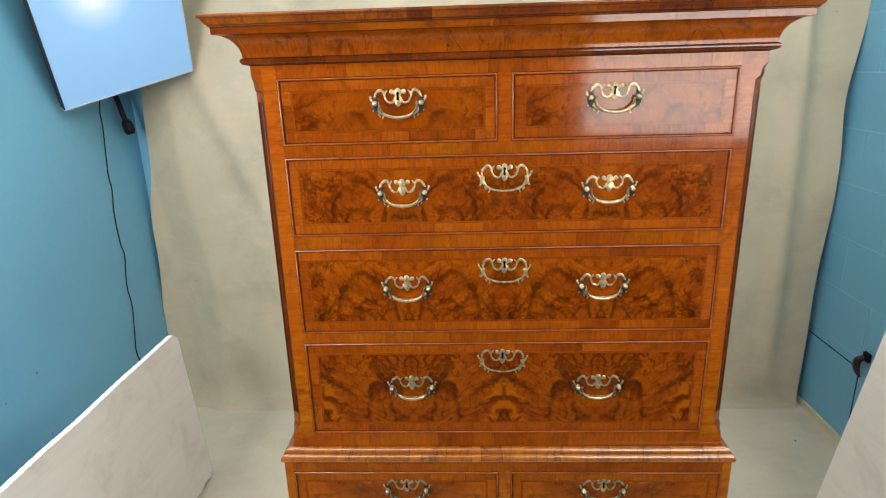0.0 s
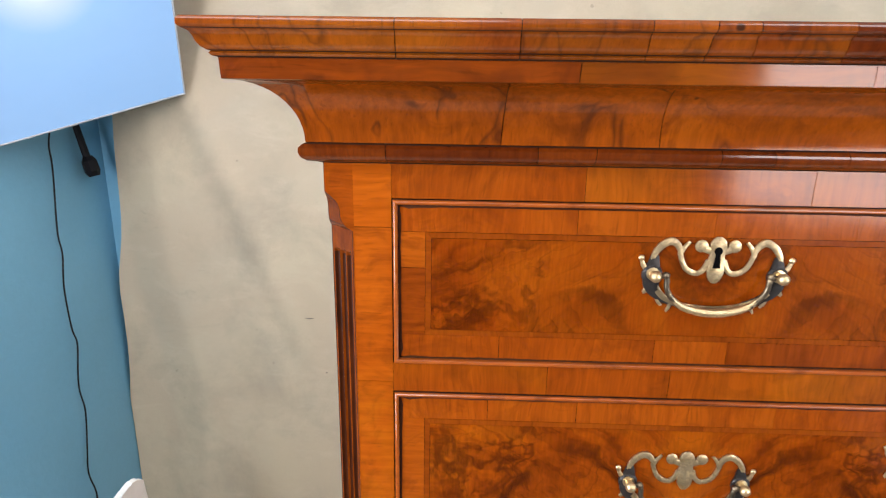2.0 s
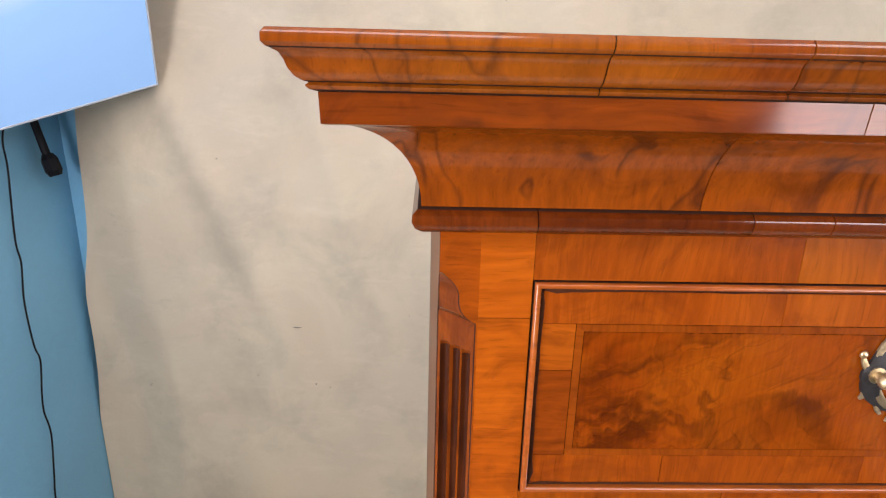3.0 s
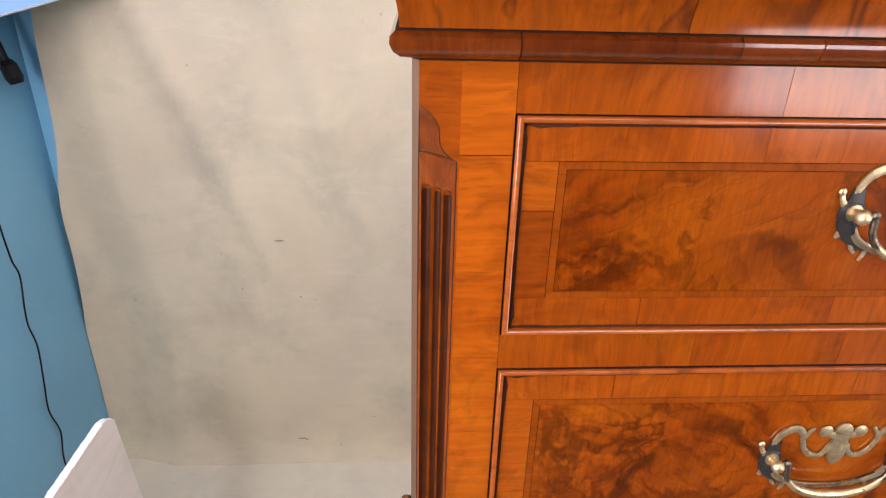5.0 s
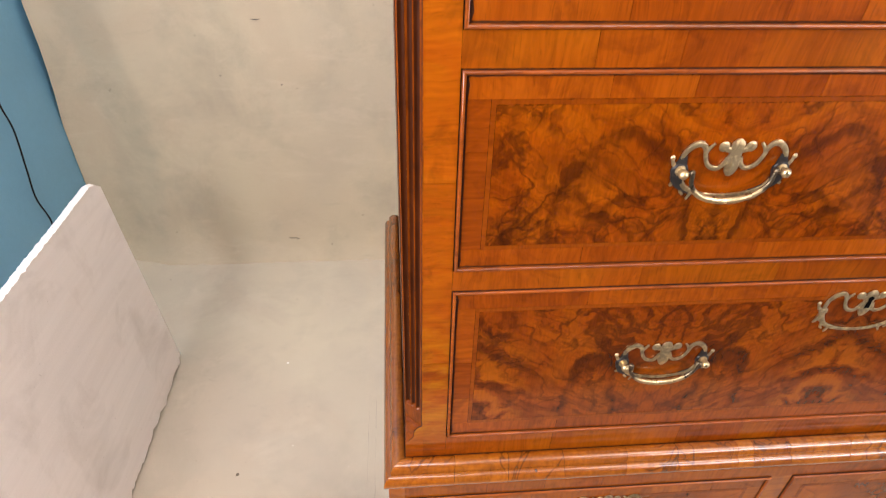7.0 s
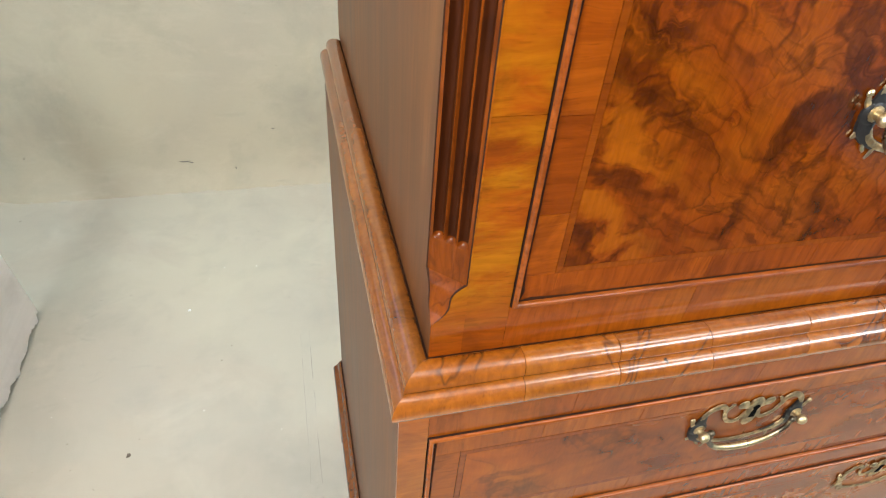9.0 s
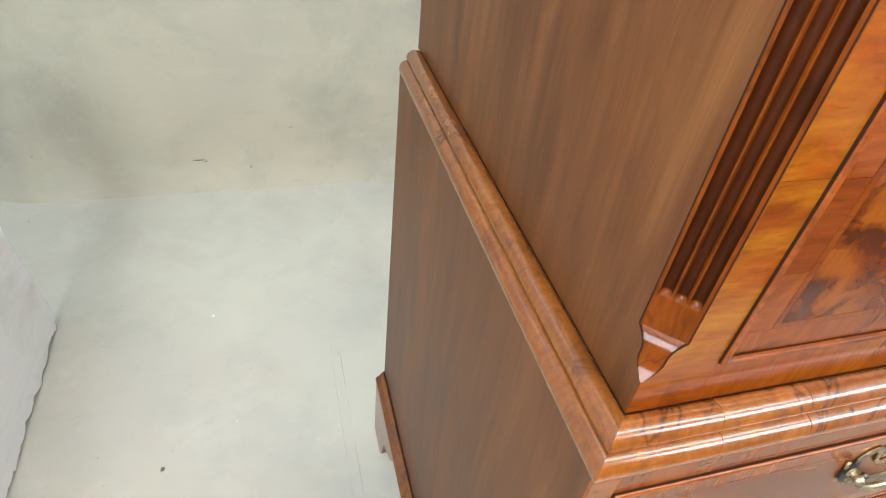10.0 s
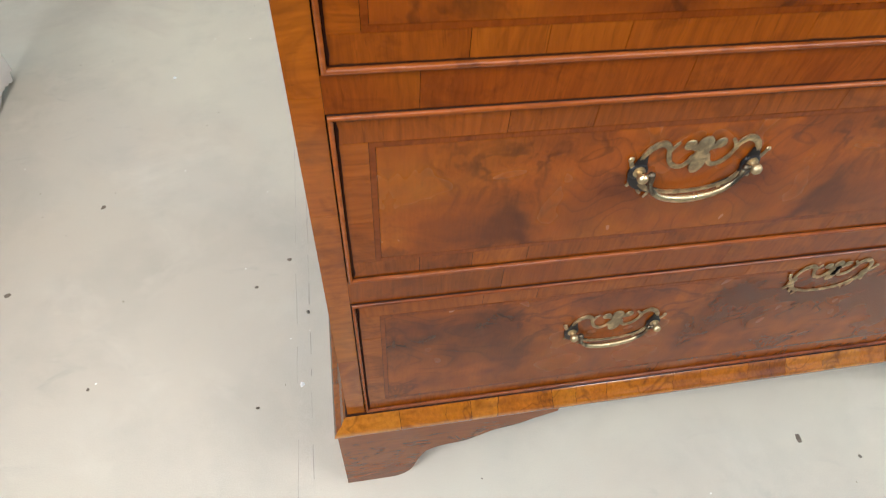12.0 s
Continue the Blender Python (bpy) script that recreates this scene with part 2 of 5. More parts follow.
def side_wood():
    m, nt, p, co = material("plain_walnut_side")
    wob = vcalc(nt, "ADD", co, vcalc(nt, "SCALE", noise_tex(nt, co, 3.0, 2.0, 0.5, 0.0, True), scale=0.04))
    grain = noise_tex(nt, vcalc(nt, "MULTIPLY", wob, (46, 46, 5)), 1.0, 6.0, 0.62, 0.6)
    broad = noise_tex(nt, vcalc(nt, "MULTIPLY", wob, (9, 9, 2.2)), 1.0, 4.0, 0.6, 0.8)
    shade = calc(nt, "ADD", calc(nt, "MULTIPLY", grain, 0.45), calc(nt, "MULTIPLY", broad, 0.55))
    col = ramp(nt, shade, [(0.34, (0.055, 0.017, 0.004)), (0.5, (0.104, 0.034, 0.008)), (0.66, (0.160, 0.058, 0.014))])
    fine = noise_tex(nt, vcalc(nt, "MULTIPLY", wob, (520, 520, 14)), 1.0, 2.0)
    col = mix(nt, 0.12, col, ramp(nt, fine, [(0.3, 0.0), (0.7, 1.0)]), "OVERLAY")
    polish(nt, p, col, calc(nt, "ADD", 0.36, calc(nt, "MULTIPLY", broad, 0.12)), 0.0, grain, 0.28)
    return m


def plain(name, colour, rough=0.6, metal=0.0, grit=30.0, vary=0.25, relief=0.0, spec=0.5):
    m, nt, p, co = material(name)
    p.inputs["Specular IOR Level"].default_value = spec
    big = noise_tex(nt, co, grit * 0.15, 3.0, 0.6, 0.4)
    fine = noise_tex(nt, co, grit * 4, 3.0, 0.6)
    v = calc(nt, "ADD", calc(nt, "MULTIPLY", big, 0.7), calc(nt, "MULTIPLY", fine, 0.3))
    lo, hi = tuple(c * (1 - vary) for c in colour), tuple(min(1, c * (1 + vary)) for c in colour)
    plug(nt, p.inputs["Base Color"], ramp(nt, v, [(0.3, lo), (0.7, hi)]))
    p.inputs["Roughness"].default_value, p.inputs["Metallic"].default_value = rough, metal
    if relief:
        plug(nt, p.inputs["Normal"], bump(nt, fine, relief, 0.6))
    return m


def brass_mat(name, bright, rubbed=0.0):
    """rubbed: half the width that fingers keep bright; the ends beyond it stay tarnished."""
    m, nt, p, co = material(name)
    tar = noise_tex(nt, vcalc(nt, "ADD", co, combine(nt, calc(nt, "MULTIPLY", each(nt), 4.0), 0.0, 0.0)), 85.0, 4.0, 0.6, 0.4)
    fine = noise_tex(nt, co, 420.0, 3.0)
    mask = ramp(nt, tar, [(0.44, 1.0), (0.63, 0.0)])
    f = calc(nt, "MULTIPLY", mask, 0.66 - 0.3 * bright)
    if rubbed:
        ends = calc(nt, "DIVIDE", calc(nt, "ABSOLUTE", separate(nt, co)[0]), rubbed)
        ends = ramp(nt, calc(nt, "ADD", calc(nt, "MULTIPLY", ends, 0.5), calc(nt, "MULTIPLY", calc(nt, "SUBTRACT", tar, 0.5), 0.9)), [(0.44, 0.0), (0.62, 0.92)])
        f = calc(nt, "MAXIMUM", f, ends)
    plug(nt, p.inputs["Base Color"], mix(nt, f, (0.68, 0.51, 0.28) if bright < 0.5 else (0.74, 0.57, 0.32), (0.075, 0.062, 0.050)))
    p.inputs["Metallic"].default_value = 1.0
    plug(nt, p.inputs["Roughness"], calc(nt, "ADD", 0.34 - 0.09 * bright, calc(nt, "MULTIPLY", mask, 0.25)))
    plug(nt, p.inputs["Normal"], bump(nt, fine, 0.0004, 0.5))
    return m


def canvas_mat(name, base, stain, weave, skirt=None):
    """Painted canvas or floor cloth: uneven coats of paint, rubbed smears, grey blotches and small specks. skirt: paint of the floor splashed up its foot."""
    m, nt, p, co = material(name)
    tint = lambda k, r=1.0, g=1.0, b=1.0: (min(1, base[0] * k * r), min(1, base[1] * k * g), min(1, base[2] * k * b))
    broad = noise_tex(nt, co, 1.3, 3.0, 0.55, 0.6)
    coat = noise_tex(nt, vcalc(nt, "ADD", co, (7.0, 3.0, 1.0)), 2.3, 5.0, 0.6, 0.9)
    mid = noise_tex(nt, co, 3.6, 7.0, 0.64, 0.3)
    col = mix(nt, ramp(nt, broad, [(0.36, 0.0), (0.64, 1.0)]), tint(1.05, 1.0, 1.0, 0.97), tint(0.90, 1.0, 0.99, 1.01))
    col = mix(nt, ramp(nt, coat, [(0.48, 0.0), (0.60, 0.75)]), col, tint(0.93, 1.02, 0.985, 0.97))
    col = mix(nt, ramp(nt, mid, [(0.47, 0.0), (0.70, stain)]), col, tint(0.66, 0.98, 1.0, 1.04))
    # rubbed streaks and brushed-out paint
    smear = noise_tex(nt, vcalc(nt, "MULTIPLY", co, (5, 5, 12)), 1.0, 7.0, 0.68, 0.4)
    col = mix(nt, ramp(nt, smear, [(0.53, 0.0), (0.70, 0.42)]), col, tint(1.14, 1.0, 1.0, 1.02))
    scuff = noise_tex(nt, vcalc(nt, "MULTIPLY", co, (9, 22, 30)), 1.0, 5.0, 0.62, 1.2)
    patch = ramp(nt, noise_tex(nt, co, 2.1, 2.0), [(0.48, 0.0), (0.62, 1.0)])
    col = mix(nt, calc(nt, "MULTIPLY", ramp(nt, scuff, [(0.60, 0.0), (0.72, 0.30)]), patch), col, tint(0.62, 0.97, 1.0, 1.08))
    dots = ramp(nt, noise_tex(nt, co, 38.0, 2.0, 0.5), [(0.765, 0.0), (0.79, 0.40)])
    col = mix(nt, dots, col, (0.16, 0.13, 0.10))
    if skirt:
        z = separate(nt, co)[2]
        wet = calc(nt, "SUBTRACT", calc(nt, "MULTIPLY", noise_tex(nt, co, 24.0, 6.0, 0.7, 0.5), 0.050), calc(nt, "ADD", z, 0.022))
        col = mix(nt, ramp(nt, calc(nt, "MULTIPLY", wet, 60.0), [(0.0, 0.0), (0.5, 0.85)]), col, skirt)
    fine = noise_tex(nt, co, weave, 2.0)
    col = mix(nt, 0.08, col, ramp(nt, fine, [(0.3, 0.0), (0.7, 1.0)]), "OVERLAY")
    plug(nt, p.inputs["Base Color"], col)
    plug(nt, p.inputs["Roughness"], ramp(nt, mid, [(0.35, 0.62), (0.65, 0.80)]))
    plug(nt, p.inputs["Normal"], bump(nt, calc(nt, "ADD", calc(nt, "MULTIPLY", fine, 0.4), calc(nt, "MULTIPLY", mid, 4.0)), 0.0012, 0.5))
    return m


def glow_mat(name, colour, power, spot=None):
    """A lit diffuser: bright where the lamp stands behind the cloth."""
    m, nt, p, co = material(name)
    p.inputs["Base Color"].default_value = (0.10, 0.11, 0.12, 1)
    p.inputs["Roughness"].default_value = 0.8
    plug(nt, p.inputs["Emission Color"], (*colour, 1))
    if spot:
        d = calc(nt, "DIVIDE", vcalc(nt, "DISTANCE", co, spot[0]), spot[1])
        wisp = noise_tex(nt, vcalc(nt, "MULTIPLY", co, (5, 14, 5)), 1.0, 3.0, 0.5, 0.8)
        fall = ramp(nt, calc(nt, "ADD", d, calc(nt, "MULTIPLY", calc(nt, "SUBTRACT", wisp, 0.5), 0.25)), [(0.0, 1.0), (0.05, 0.86), (0.15, 0.61), (1.0, 0.49)], "B_SPLINE")
        plug(nt, p.inputs["Emission Strength"], calc(nt, "MULTIPLY", fall, power))
        plug(nt, p.inputs["Emission Color"], mix(nt, ramp(nt, d, [(0.03, 0.0), (0.30, 1.0)]), (0.95, 0.98, 1.0), colour))
    else:
        p.inputs["Emission Strength"].default_value = power
    return m


def board_mat():
    """Chalky board skimmed in long strokes, with grey rubs and pits."""
    m, nt, p, co = material("chalky_white_board")
    x, y, z = separate(nt, co)
    slant = combine(nt, x, y, calc(nt, "ADD", z, calc(nt, "MULTIPLY", y, 0.04)))
    stroke = noise_tex(nt, vcalc(nt, "MULTIPLY", slant, (6, 2.5, 45)), 1.0, 4.0, 0.6, 0.6)
    blot = noise_tex(nt, co, 5.0, 5.0, 0.6, 0.6)
    fine = noise_tex(nt, co, 240.0, 2.0)
    col = mix(nt, ramp(nt, stroke, [(0.36, 0.0), (0.66, 1.0)]), (0.775, 0.722, 0.692), (0.815, 0.762, 0.732))
    col = mix(nt, ramp(nt, blot, [(0.54, 0.0), (0.72, 0.55)]), col, (0.56, 0.51, 0.47))
    pits = ramp(nt, noise_tex(nt, co, 85.0, 2.0), [(0.72, 0.0), (0.78, 0.5)])
    plug(nt, p.inputs["Base Color"], mix(nt, pits, col, (0.50, 0.46, 0.43)))
    p.inputs["Roughness"].default_value = 0.9
    plug(nt, p.inputs["Normal"], bump(nt, calc(nt, "ADD", calc(nt, "MULTIPLY", stroke, 0.5), fine), 0.0012, 0.5))
    return m


RAIL = banded("rail_crossband_veneer", "z", amber=0.22)
STILE = banded("stile_crossband_veneer", "x", dark=(0.22, 0.040, 0.004), mid=(0.54, 0.105, 0.004), light=(0.76, 0.185, 0.008), amber=0.80, single=False)
STILE_B = banded("base_stile_veneer", "x", dark=(0.26, 0.056, 0.004), mid=(0.62, 0.150, 0.006), light=(0.80, 0.23, 0.012), amber=0.35, spec=0.4)
RAIL_B = banded("base_rail_veneer", "z", dark=(0.20, 0.038, 0.004), mid=(0.43, 0.086, 0.005), light=(0.60, 0.145, 0.008), spread=0.14, amber=0.2)
BAND_V = banded("crossbanding_upright_grain", "z", spread=0.32)
BAND_H = banded("crossbanding_level_grain", "x", spread=0.32)
BASE_BANDS = tuple(banded(n, ax, dark=(0.20, 0.042, 0.004), mid=(0.49, 0.110, 0.005), light=(0.68, 0.178, 0.008), spread=0.2) for n, ax in (("base_crossbanding_upright", "z"), ("base_crossbanding_level", "x")))
STRING_H = banded("stringing_upright_grain", "z", mid=(0.37, 0.075, 0.004), light=(0.50, 0.12, 0.008), spread=0.1)
STRING_V = banded("stringing_level_grain", "x", mid=(0.37, 0.075, 0.004), light=(0.50, 0.12, 0.008), spread=0.1)
MOULD = banded("moulding_crossgrain_veneer", "z", dark=(0.10, 0.016, 0.004), mid=(0.29, 0.052, 0.004), light=(0.46, 0.100, 0.007), spread=0.38, amber=0.2, rough=0.2, veins=0.5, vein_size=14.0, spec=0.40, mottle=0.25)
WAIST_M = banded("waist_crossgrain_veneer", "z", dark=(0.24, 0.056, 0.005), mid=(0.62, 0.165, 0.010), light=(0.88, 0.28, 0.022), spread=0.3, amber=0.15, rough=0.30, veins=0.7, spec=0.9, mottle=0.45, vein_size=17.0, coat=1.6)
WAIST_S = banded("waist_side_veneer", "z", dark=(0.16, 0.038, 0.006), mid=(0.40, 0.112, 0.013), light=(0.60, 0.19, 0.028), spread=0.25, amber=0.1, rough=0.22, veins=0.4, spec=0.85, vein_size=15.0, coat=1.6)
BASE_M = banded("base_moulding_veneer", "z", dark=(0.30, 0.070, 0.005), mid=(0.80, 0.235, 0.012), light=(0.98, 0.36, 0.028), spread=0.45, amber=0.3, rough=0.24, veins=0.45, spec=0.85, mottle=0.5, vein_size=17.0, coat=1.6)
ASTRAGAL_M = banded("astragal_veneer", "z", dark=(0.07, 0.012, 0.003), mid=(0.20, 0.036, 0.004), light=(0.34, 0.072, 0.006), spread=0.35, rough=0.2, veins=0.3, spec=0.4, vein_size=14.0)
MOULD_S = banded("cornice_side_veneer", "z", dark=(0.13, 0.022, 0.004), mid=(0.30, 0.054, 0.004), light=(0.46, 0.10, 0.007), spread=0.3)
FASCIA = banded("cornice_veneer", "x", dark=(0.12, 0.021, 0.004), mid=(0.33, 0.062, 0.004), light=(0.50, 0.115, 0.007), spread=0.3, amber=0.2, rough=0.2, veins=0.55, vein_size=12.0, spec=0.30)
COVE = banded("cornice_cove_walnut", "z", dark=(0.20, 0.040, 0.004), mid=(0.47, 0.096, 0.004), light=(0.68, 0.175, 0.009), veins=0.65, mottle=0.6, spread=0.25, rough=0.2, vein_size=15.0)
COLUMN = banded("fluted_corner_walnut", "z", dark=(0.13, 0.025, 0.004), mid=(0.38, 0.080, 0.006), light=(0.66, 0.16, 0.012), rough=0.25, spec=0.15, veins=0.4, vein_size=40.0)
# darker walnut for the faces inside the flutes
GROOVE = banded("dark_flute_walnut", "z", dark=(0.040, 0.010, 0.003), mid=(0.095, 0.021, 0.004), light=(0.28, 0.062, 0.007), rough=0.5, spec=0.07)
BEAD = banded("cock_bead_walnut", "x", dark=(0.13, 0.024, 0.004), mid=(0.52, 0.115, 0.014), light=(0.68, 0.18, 0.025), rough=0.26, spec=0.42)
CORE = plain("dark_groundwork", (0.014, 0.005, 0.003), 0.9, spec=0.05)
# grime in quirks and along edges; on the bead flank also painted shade
GRIME_SHADE = plain("old_wax_grime_and_shade", (0.022, 0.009, 0.005), 0.9, spec=0.05)
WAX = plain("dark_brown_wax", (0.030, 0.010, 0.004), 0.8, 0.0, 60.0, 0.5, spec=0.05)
SIDE = side_wood()
BRASS, BRASS_BRIGHT, BRASS_BAIL, TARNISH = brass_mat("aged_brass", 0.10), brass_mat("worn_bright_brass", 0.9), brass_mat("rubbed_bail_brass", 0.9, 0.027), plain("tarnished_brass", (0.026, 0.023, 0.022), 0.45, 0.5, 60.0, 0.5, spec=0.3)
BLACK = plain("keyhole_dark", (0.002, 0.002, 0.002), 0.95, spec=0.02)
BURR_TOP = burr("burr_top_drawer", 0.2125, 0.02, [(0.10, -0.03, 1.2, (0.045,), 0.03)], 5.0, [(0.19, -0.02, 0.030)], 0.84, 0.60, hue=0.93)
BURR_A = burr("burr_second_drawer", 0.2125, 0.0, [(0.118, -0.062, 0.72, (0.034, 0.066), 0.022)], 1.0, [(0.010, -0.045, 0.038), (0.205, -0.045, 0.025)], 1.0, 0.80)
BURR_B = burr("burr_third_drawer", 0.2125, 0.0, [(0.121, -0.074, 0.60, (0.036, 0.070), 0.024)], 1.25, [(0.012, -0.062, 0.038), (0.205, -0.062, 0.025), (0.03, 0.06, 0.018)], 1.02, 0.82)
BURR_C = burr("burr_deep_drawer", 0.2125, 0.0, [(0.136, -0.048, 0.52, (0.012, 0.036), 0.020)], 8.0, [(0.02, 0.055, 0.03), (0.136, -0.055, 0.014)], 0.92, 0.85, chevron=0.9)
BURR_D = burr("burr_base_small_drawer", 0.2355, 0.235, [(0.10, -0.05, 0.8, (0.06, 0.11), 0.035)], 11.0, [], 1.40, 0.5, 0.42, 1.16)
BURR_E = burr("burr_base_drawer", 0.2355, 0.0, [(0.12, -0.06, 0.8, (0.05, 0.10), 0.04)], 14.0, [], 1.45, 0.5, 0.42, 1.16)
BURR_F = burr("burr_bottom_drawer", 0.2355, 0.0, [(0.09, -0.05, 0.8, (0.05, 0.10), 0.04)], 17.0, [], 1.40, 0.5, 0.42, 1.16)
FLOOR_M = canvas_mat("painted_floor_cloth", (0.515, 0.468, 0.380), 0.42, 700.0)
BACK_M = canvas_mat("painted_canvas_backdrop", (0.490, 0.420, 0.308), 0.55, 900.0, (0.495, 0.450, 0.365))
BLUE_M = plain("blue_wall_paint", (0.17, 0.41, 0.60), 0.5, 0.0, 12.0, 0.06, 0.0015)
JOINT_M = plain("pale_blue_joint_paint", (0.26, 0.50, 0.66), 0.5, 0.0, 12.0, 0.06, 0.0015)
CREAM_M = plain("cream_trim_paint", (0.55, 0.50, 0.36), 0.5)
DARK_FLOOR_M = plain("unseen_dark_floor", (0.11, 0.105, 0.10), 0.8, 0.0, 20.0, 0.25, 0.002)
GREY_M = plain("grey_wall_paint", (0.22, 0.22, 0.22), 0.8)
WHITE_M = plain("white_ceiling_paint", (0.78, 0.77, 0.74), 0.8)
BOARD_M = board_mat()
BOARD_EDGE = plain("broken_white_edge", (0.82, 0.82, 0.82), 0.9, 0.0, 40.0, 0.1, 0.003)
CLOTH_BLACK = plain("black_softbox_cloth", (0.012, 0.013, 0.016), 0.7)
PLASTIC_BLACK = plain("black_plastic", (0.006, 0.006, 0.008), 0.5, spec=0.15)
RIM_CLOTH = plain("softbox_rim_cloth", (0.45, 0.47, 0.50), 0.8)
DIRT_M, CHIP_M = plain("dark_dirt", (0.16, 0.13, 0.10), 0.9), plain("white_chip", (0.85, 0.83, 0.78), 0.8)
TAPE_M = canvas_mat("clear_tape", (0.510, 0.464, 0.380), 0.38, 700.0)


# ---------------------------------------------------------------- mesh helpers
def mesh_of(name, bm, mats, smooth=None):
    me = bpy.data.meshes.new(name)
    bm.normal_update()
    bm.to_mesh(me)
    bm.free()
    for mt in mats if isinstance(mats, (list, tuple)) else [mats]:
        me.materials.append(mt)
    if smooth:
        for f in me.polygons:
            f.use_smooth = True
        me.set_sharp_from_angle(angle=radians(smooth))
    return me


def part(name, bm, mats, parent=None, label="", smooth=None, at=None):
    me = bm if isinstance(bm, bpy.types.Mesh) else mesh_of(name, bm, mats, smooth)
    ob = new(name, me)
    ob.parent = parent
    if at is not None:
        ob.location = at
    return tagged(ob, label)


def box(bm, x0, x1, y0, y1, z0, z1, mat=0, bevel=0.0):
    v = [bm.verts.new(c) for c in ((x0, y0, z0), (x1, y0, z0), (x1, y1, z0), (x0, y1, z0), (x0, y0, z1), (x1, y0, z1), (x1, y1, z1), (x0, y1, z1))]
    fs = [bm.faces.new([v[i] for i in q]) for q in ((0, 3, 2, 1), (4, 5, 6, 7), (0, 1, 5, 4), (1, 2, 6, 5), (2, 3, 7, 6), (3, 0, 4, 7))]
    for f in fs:
        f.material_index = mat
    if bevel:
        es = list({e for f in fs for e in f.edges})
        bmesh.ops.bevel(bm, geom=es, offset=bevel, segments=2, affect="EDGES", profile=0.6)
    return fs


def boxed(*a, **k):
    bm = bmesh.new()
    box(bm, *a, **k)
    return bm


def curve_through(pts, per=5):
    """Points of a smooth curve through pts (tuples of any length)."""
    out, n = [], len(pts)
    for i in range(n - 1):
        p0, p1, p2, p3 = pts[max(i - 1, 0)], pts[i], pts[i + 1], pts[min(i + 2, n - 1)]
        for j in range(per):
            t = j / per
            out.append(tuple(0.5 * (2 * b + (c - a) * t + (2 * a - 5 * b + 4 * c - d) * t * t + (3 * b - a - 3 * c + d) * t ** 3) for a, b, c, d in zip(p0, p1, p2, p3)))
    return out + [tuple(pts[-1])]


def tube(bm, pts, flat=1.0, sides=8, mat=0, square=1.0):
    """A tube through pts (x, y, z, radius); flat squeezes it along y."""
    rings, n = [], len(pts)
    for i, (x, y, z, r) in enumerate(pts):
        a, b = pts[max(i - 1, 0)], pts[min(i + 1, n - 1)]
        d = Vector((b[0] - a[0], b[1] - a[1], b[2] - a[2])).normalized()
        side = d.cross(Vector((0, 1, 0)))
        side = side.normalized() if side.length > 1e-4 else Vector((1, 0, 0))
        up = side.cross(d).normalized()
        ring = []
        for k in range(sides):
            c, s = math.cos((k + 0.5) * math.tau / sides), math.sin((k + 0.5) * math.tau / sides)
            c, s = math.copysign(abs(c) ** square, c), math.copysign(abs(s) ** square, s)
            ring.append(bm.verts.new(Vector((x, y, z)) + r * (c * side + flat * s * up)))
        rings.append(ring)
    for a, b in zip(rings, rings[1:]):
        for k in range(sides):
            bm.faces.new((a[k], a[(k + 1) % sides], b[(k + 1) % sides], b[k])).material_index = mat
    for ring in (rings[0][::-1], rings[-1]):
        bm.faces.new(ring).material_index = mat


def ball(bm, at, r, flat=1.0, mat=0, u=10, v=7):
    res = bmesh.ops.create_uvsphere(bm, u_segments=u, v_segments=v, radius=r, matrix=Matrix.Translation(at) @ Matrix.Diagonal((1, flat, 1, 1)))
    for f in {f for w in res["verts"] for f in w.link_faces}:
        f.material_index = mat


def thing(name, label, category, at=(0, 0, 0), group="", kind=""):
    ob = new(name)
    ob.location = at
    return tagged(ob, label, category, group, kind)


# ---------------------------------------------------------------- setting
def setting(name, bm, mats, label, category, smooth=None):
    return tagged(part(name, bm, mats, None, label, smooth), "", category, "", "structure")


XL, XR, YB, YF, ZC = -1.69, 1.645, 1.66, -3.6, 2.75
# unseen dark floor, added so the polished fronts mirror less brightness
setting("floor_bare", boxed(XL - 0.1, XR + 0.1, YF - 0.1, -0.80, -0.1, -0.004), DARK_FLOOR_M, "dark grey floor added out of view to dim reflections", "floor")
setting("floor", boxed(XL - 0.1, XR + 0.1, -0.80, YB + 0.1, -0.1, 0.0), FLOOR_M, "beige painted studio floor with scuffs and crumbs", "floor")
setting("ceiling", boxed(XL - 0.1, XR + 0.1, YF - 0.1, YB + 0.1, ZC, ZC + 0.1), WHITE_M, "plain white ceiling above the studio corner", "ceiling")
setting("wall_west", boxed(XL - 0.1, XL, YF, YB, 0.0, ZC), BLUE_M, "smooth wall painted bright blue", "wall")
setting("wall_north", boxed(XL - 0.1, XR + 0.1, YB, YB + 0.1, 0.0, ZC), BLUE_M, "blue painted wall behind the canvas backdrop", "wall")
# unseen end wall, also kept dark to cut reflections in the polish
setting("wall_south", boxed(XL - 0.1, XR + 0.1, YF - 0.1, YF, 0.0, ZC), GREY_M, "plain grey wall at the far end of the studio", "wall")
wall_east = setting("wall_east", boxed(XR + 0.0025, XR + 0.11, YF, YB, 0.0, ZC), JOINT_M, "blue painted block wall with faint joints", "wall")


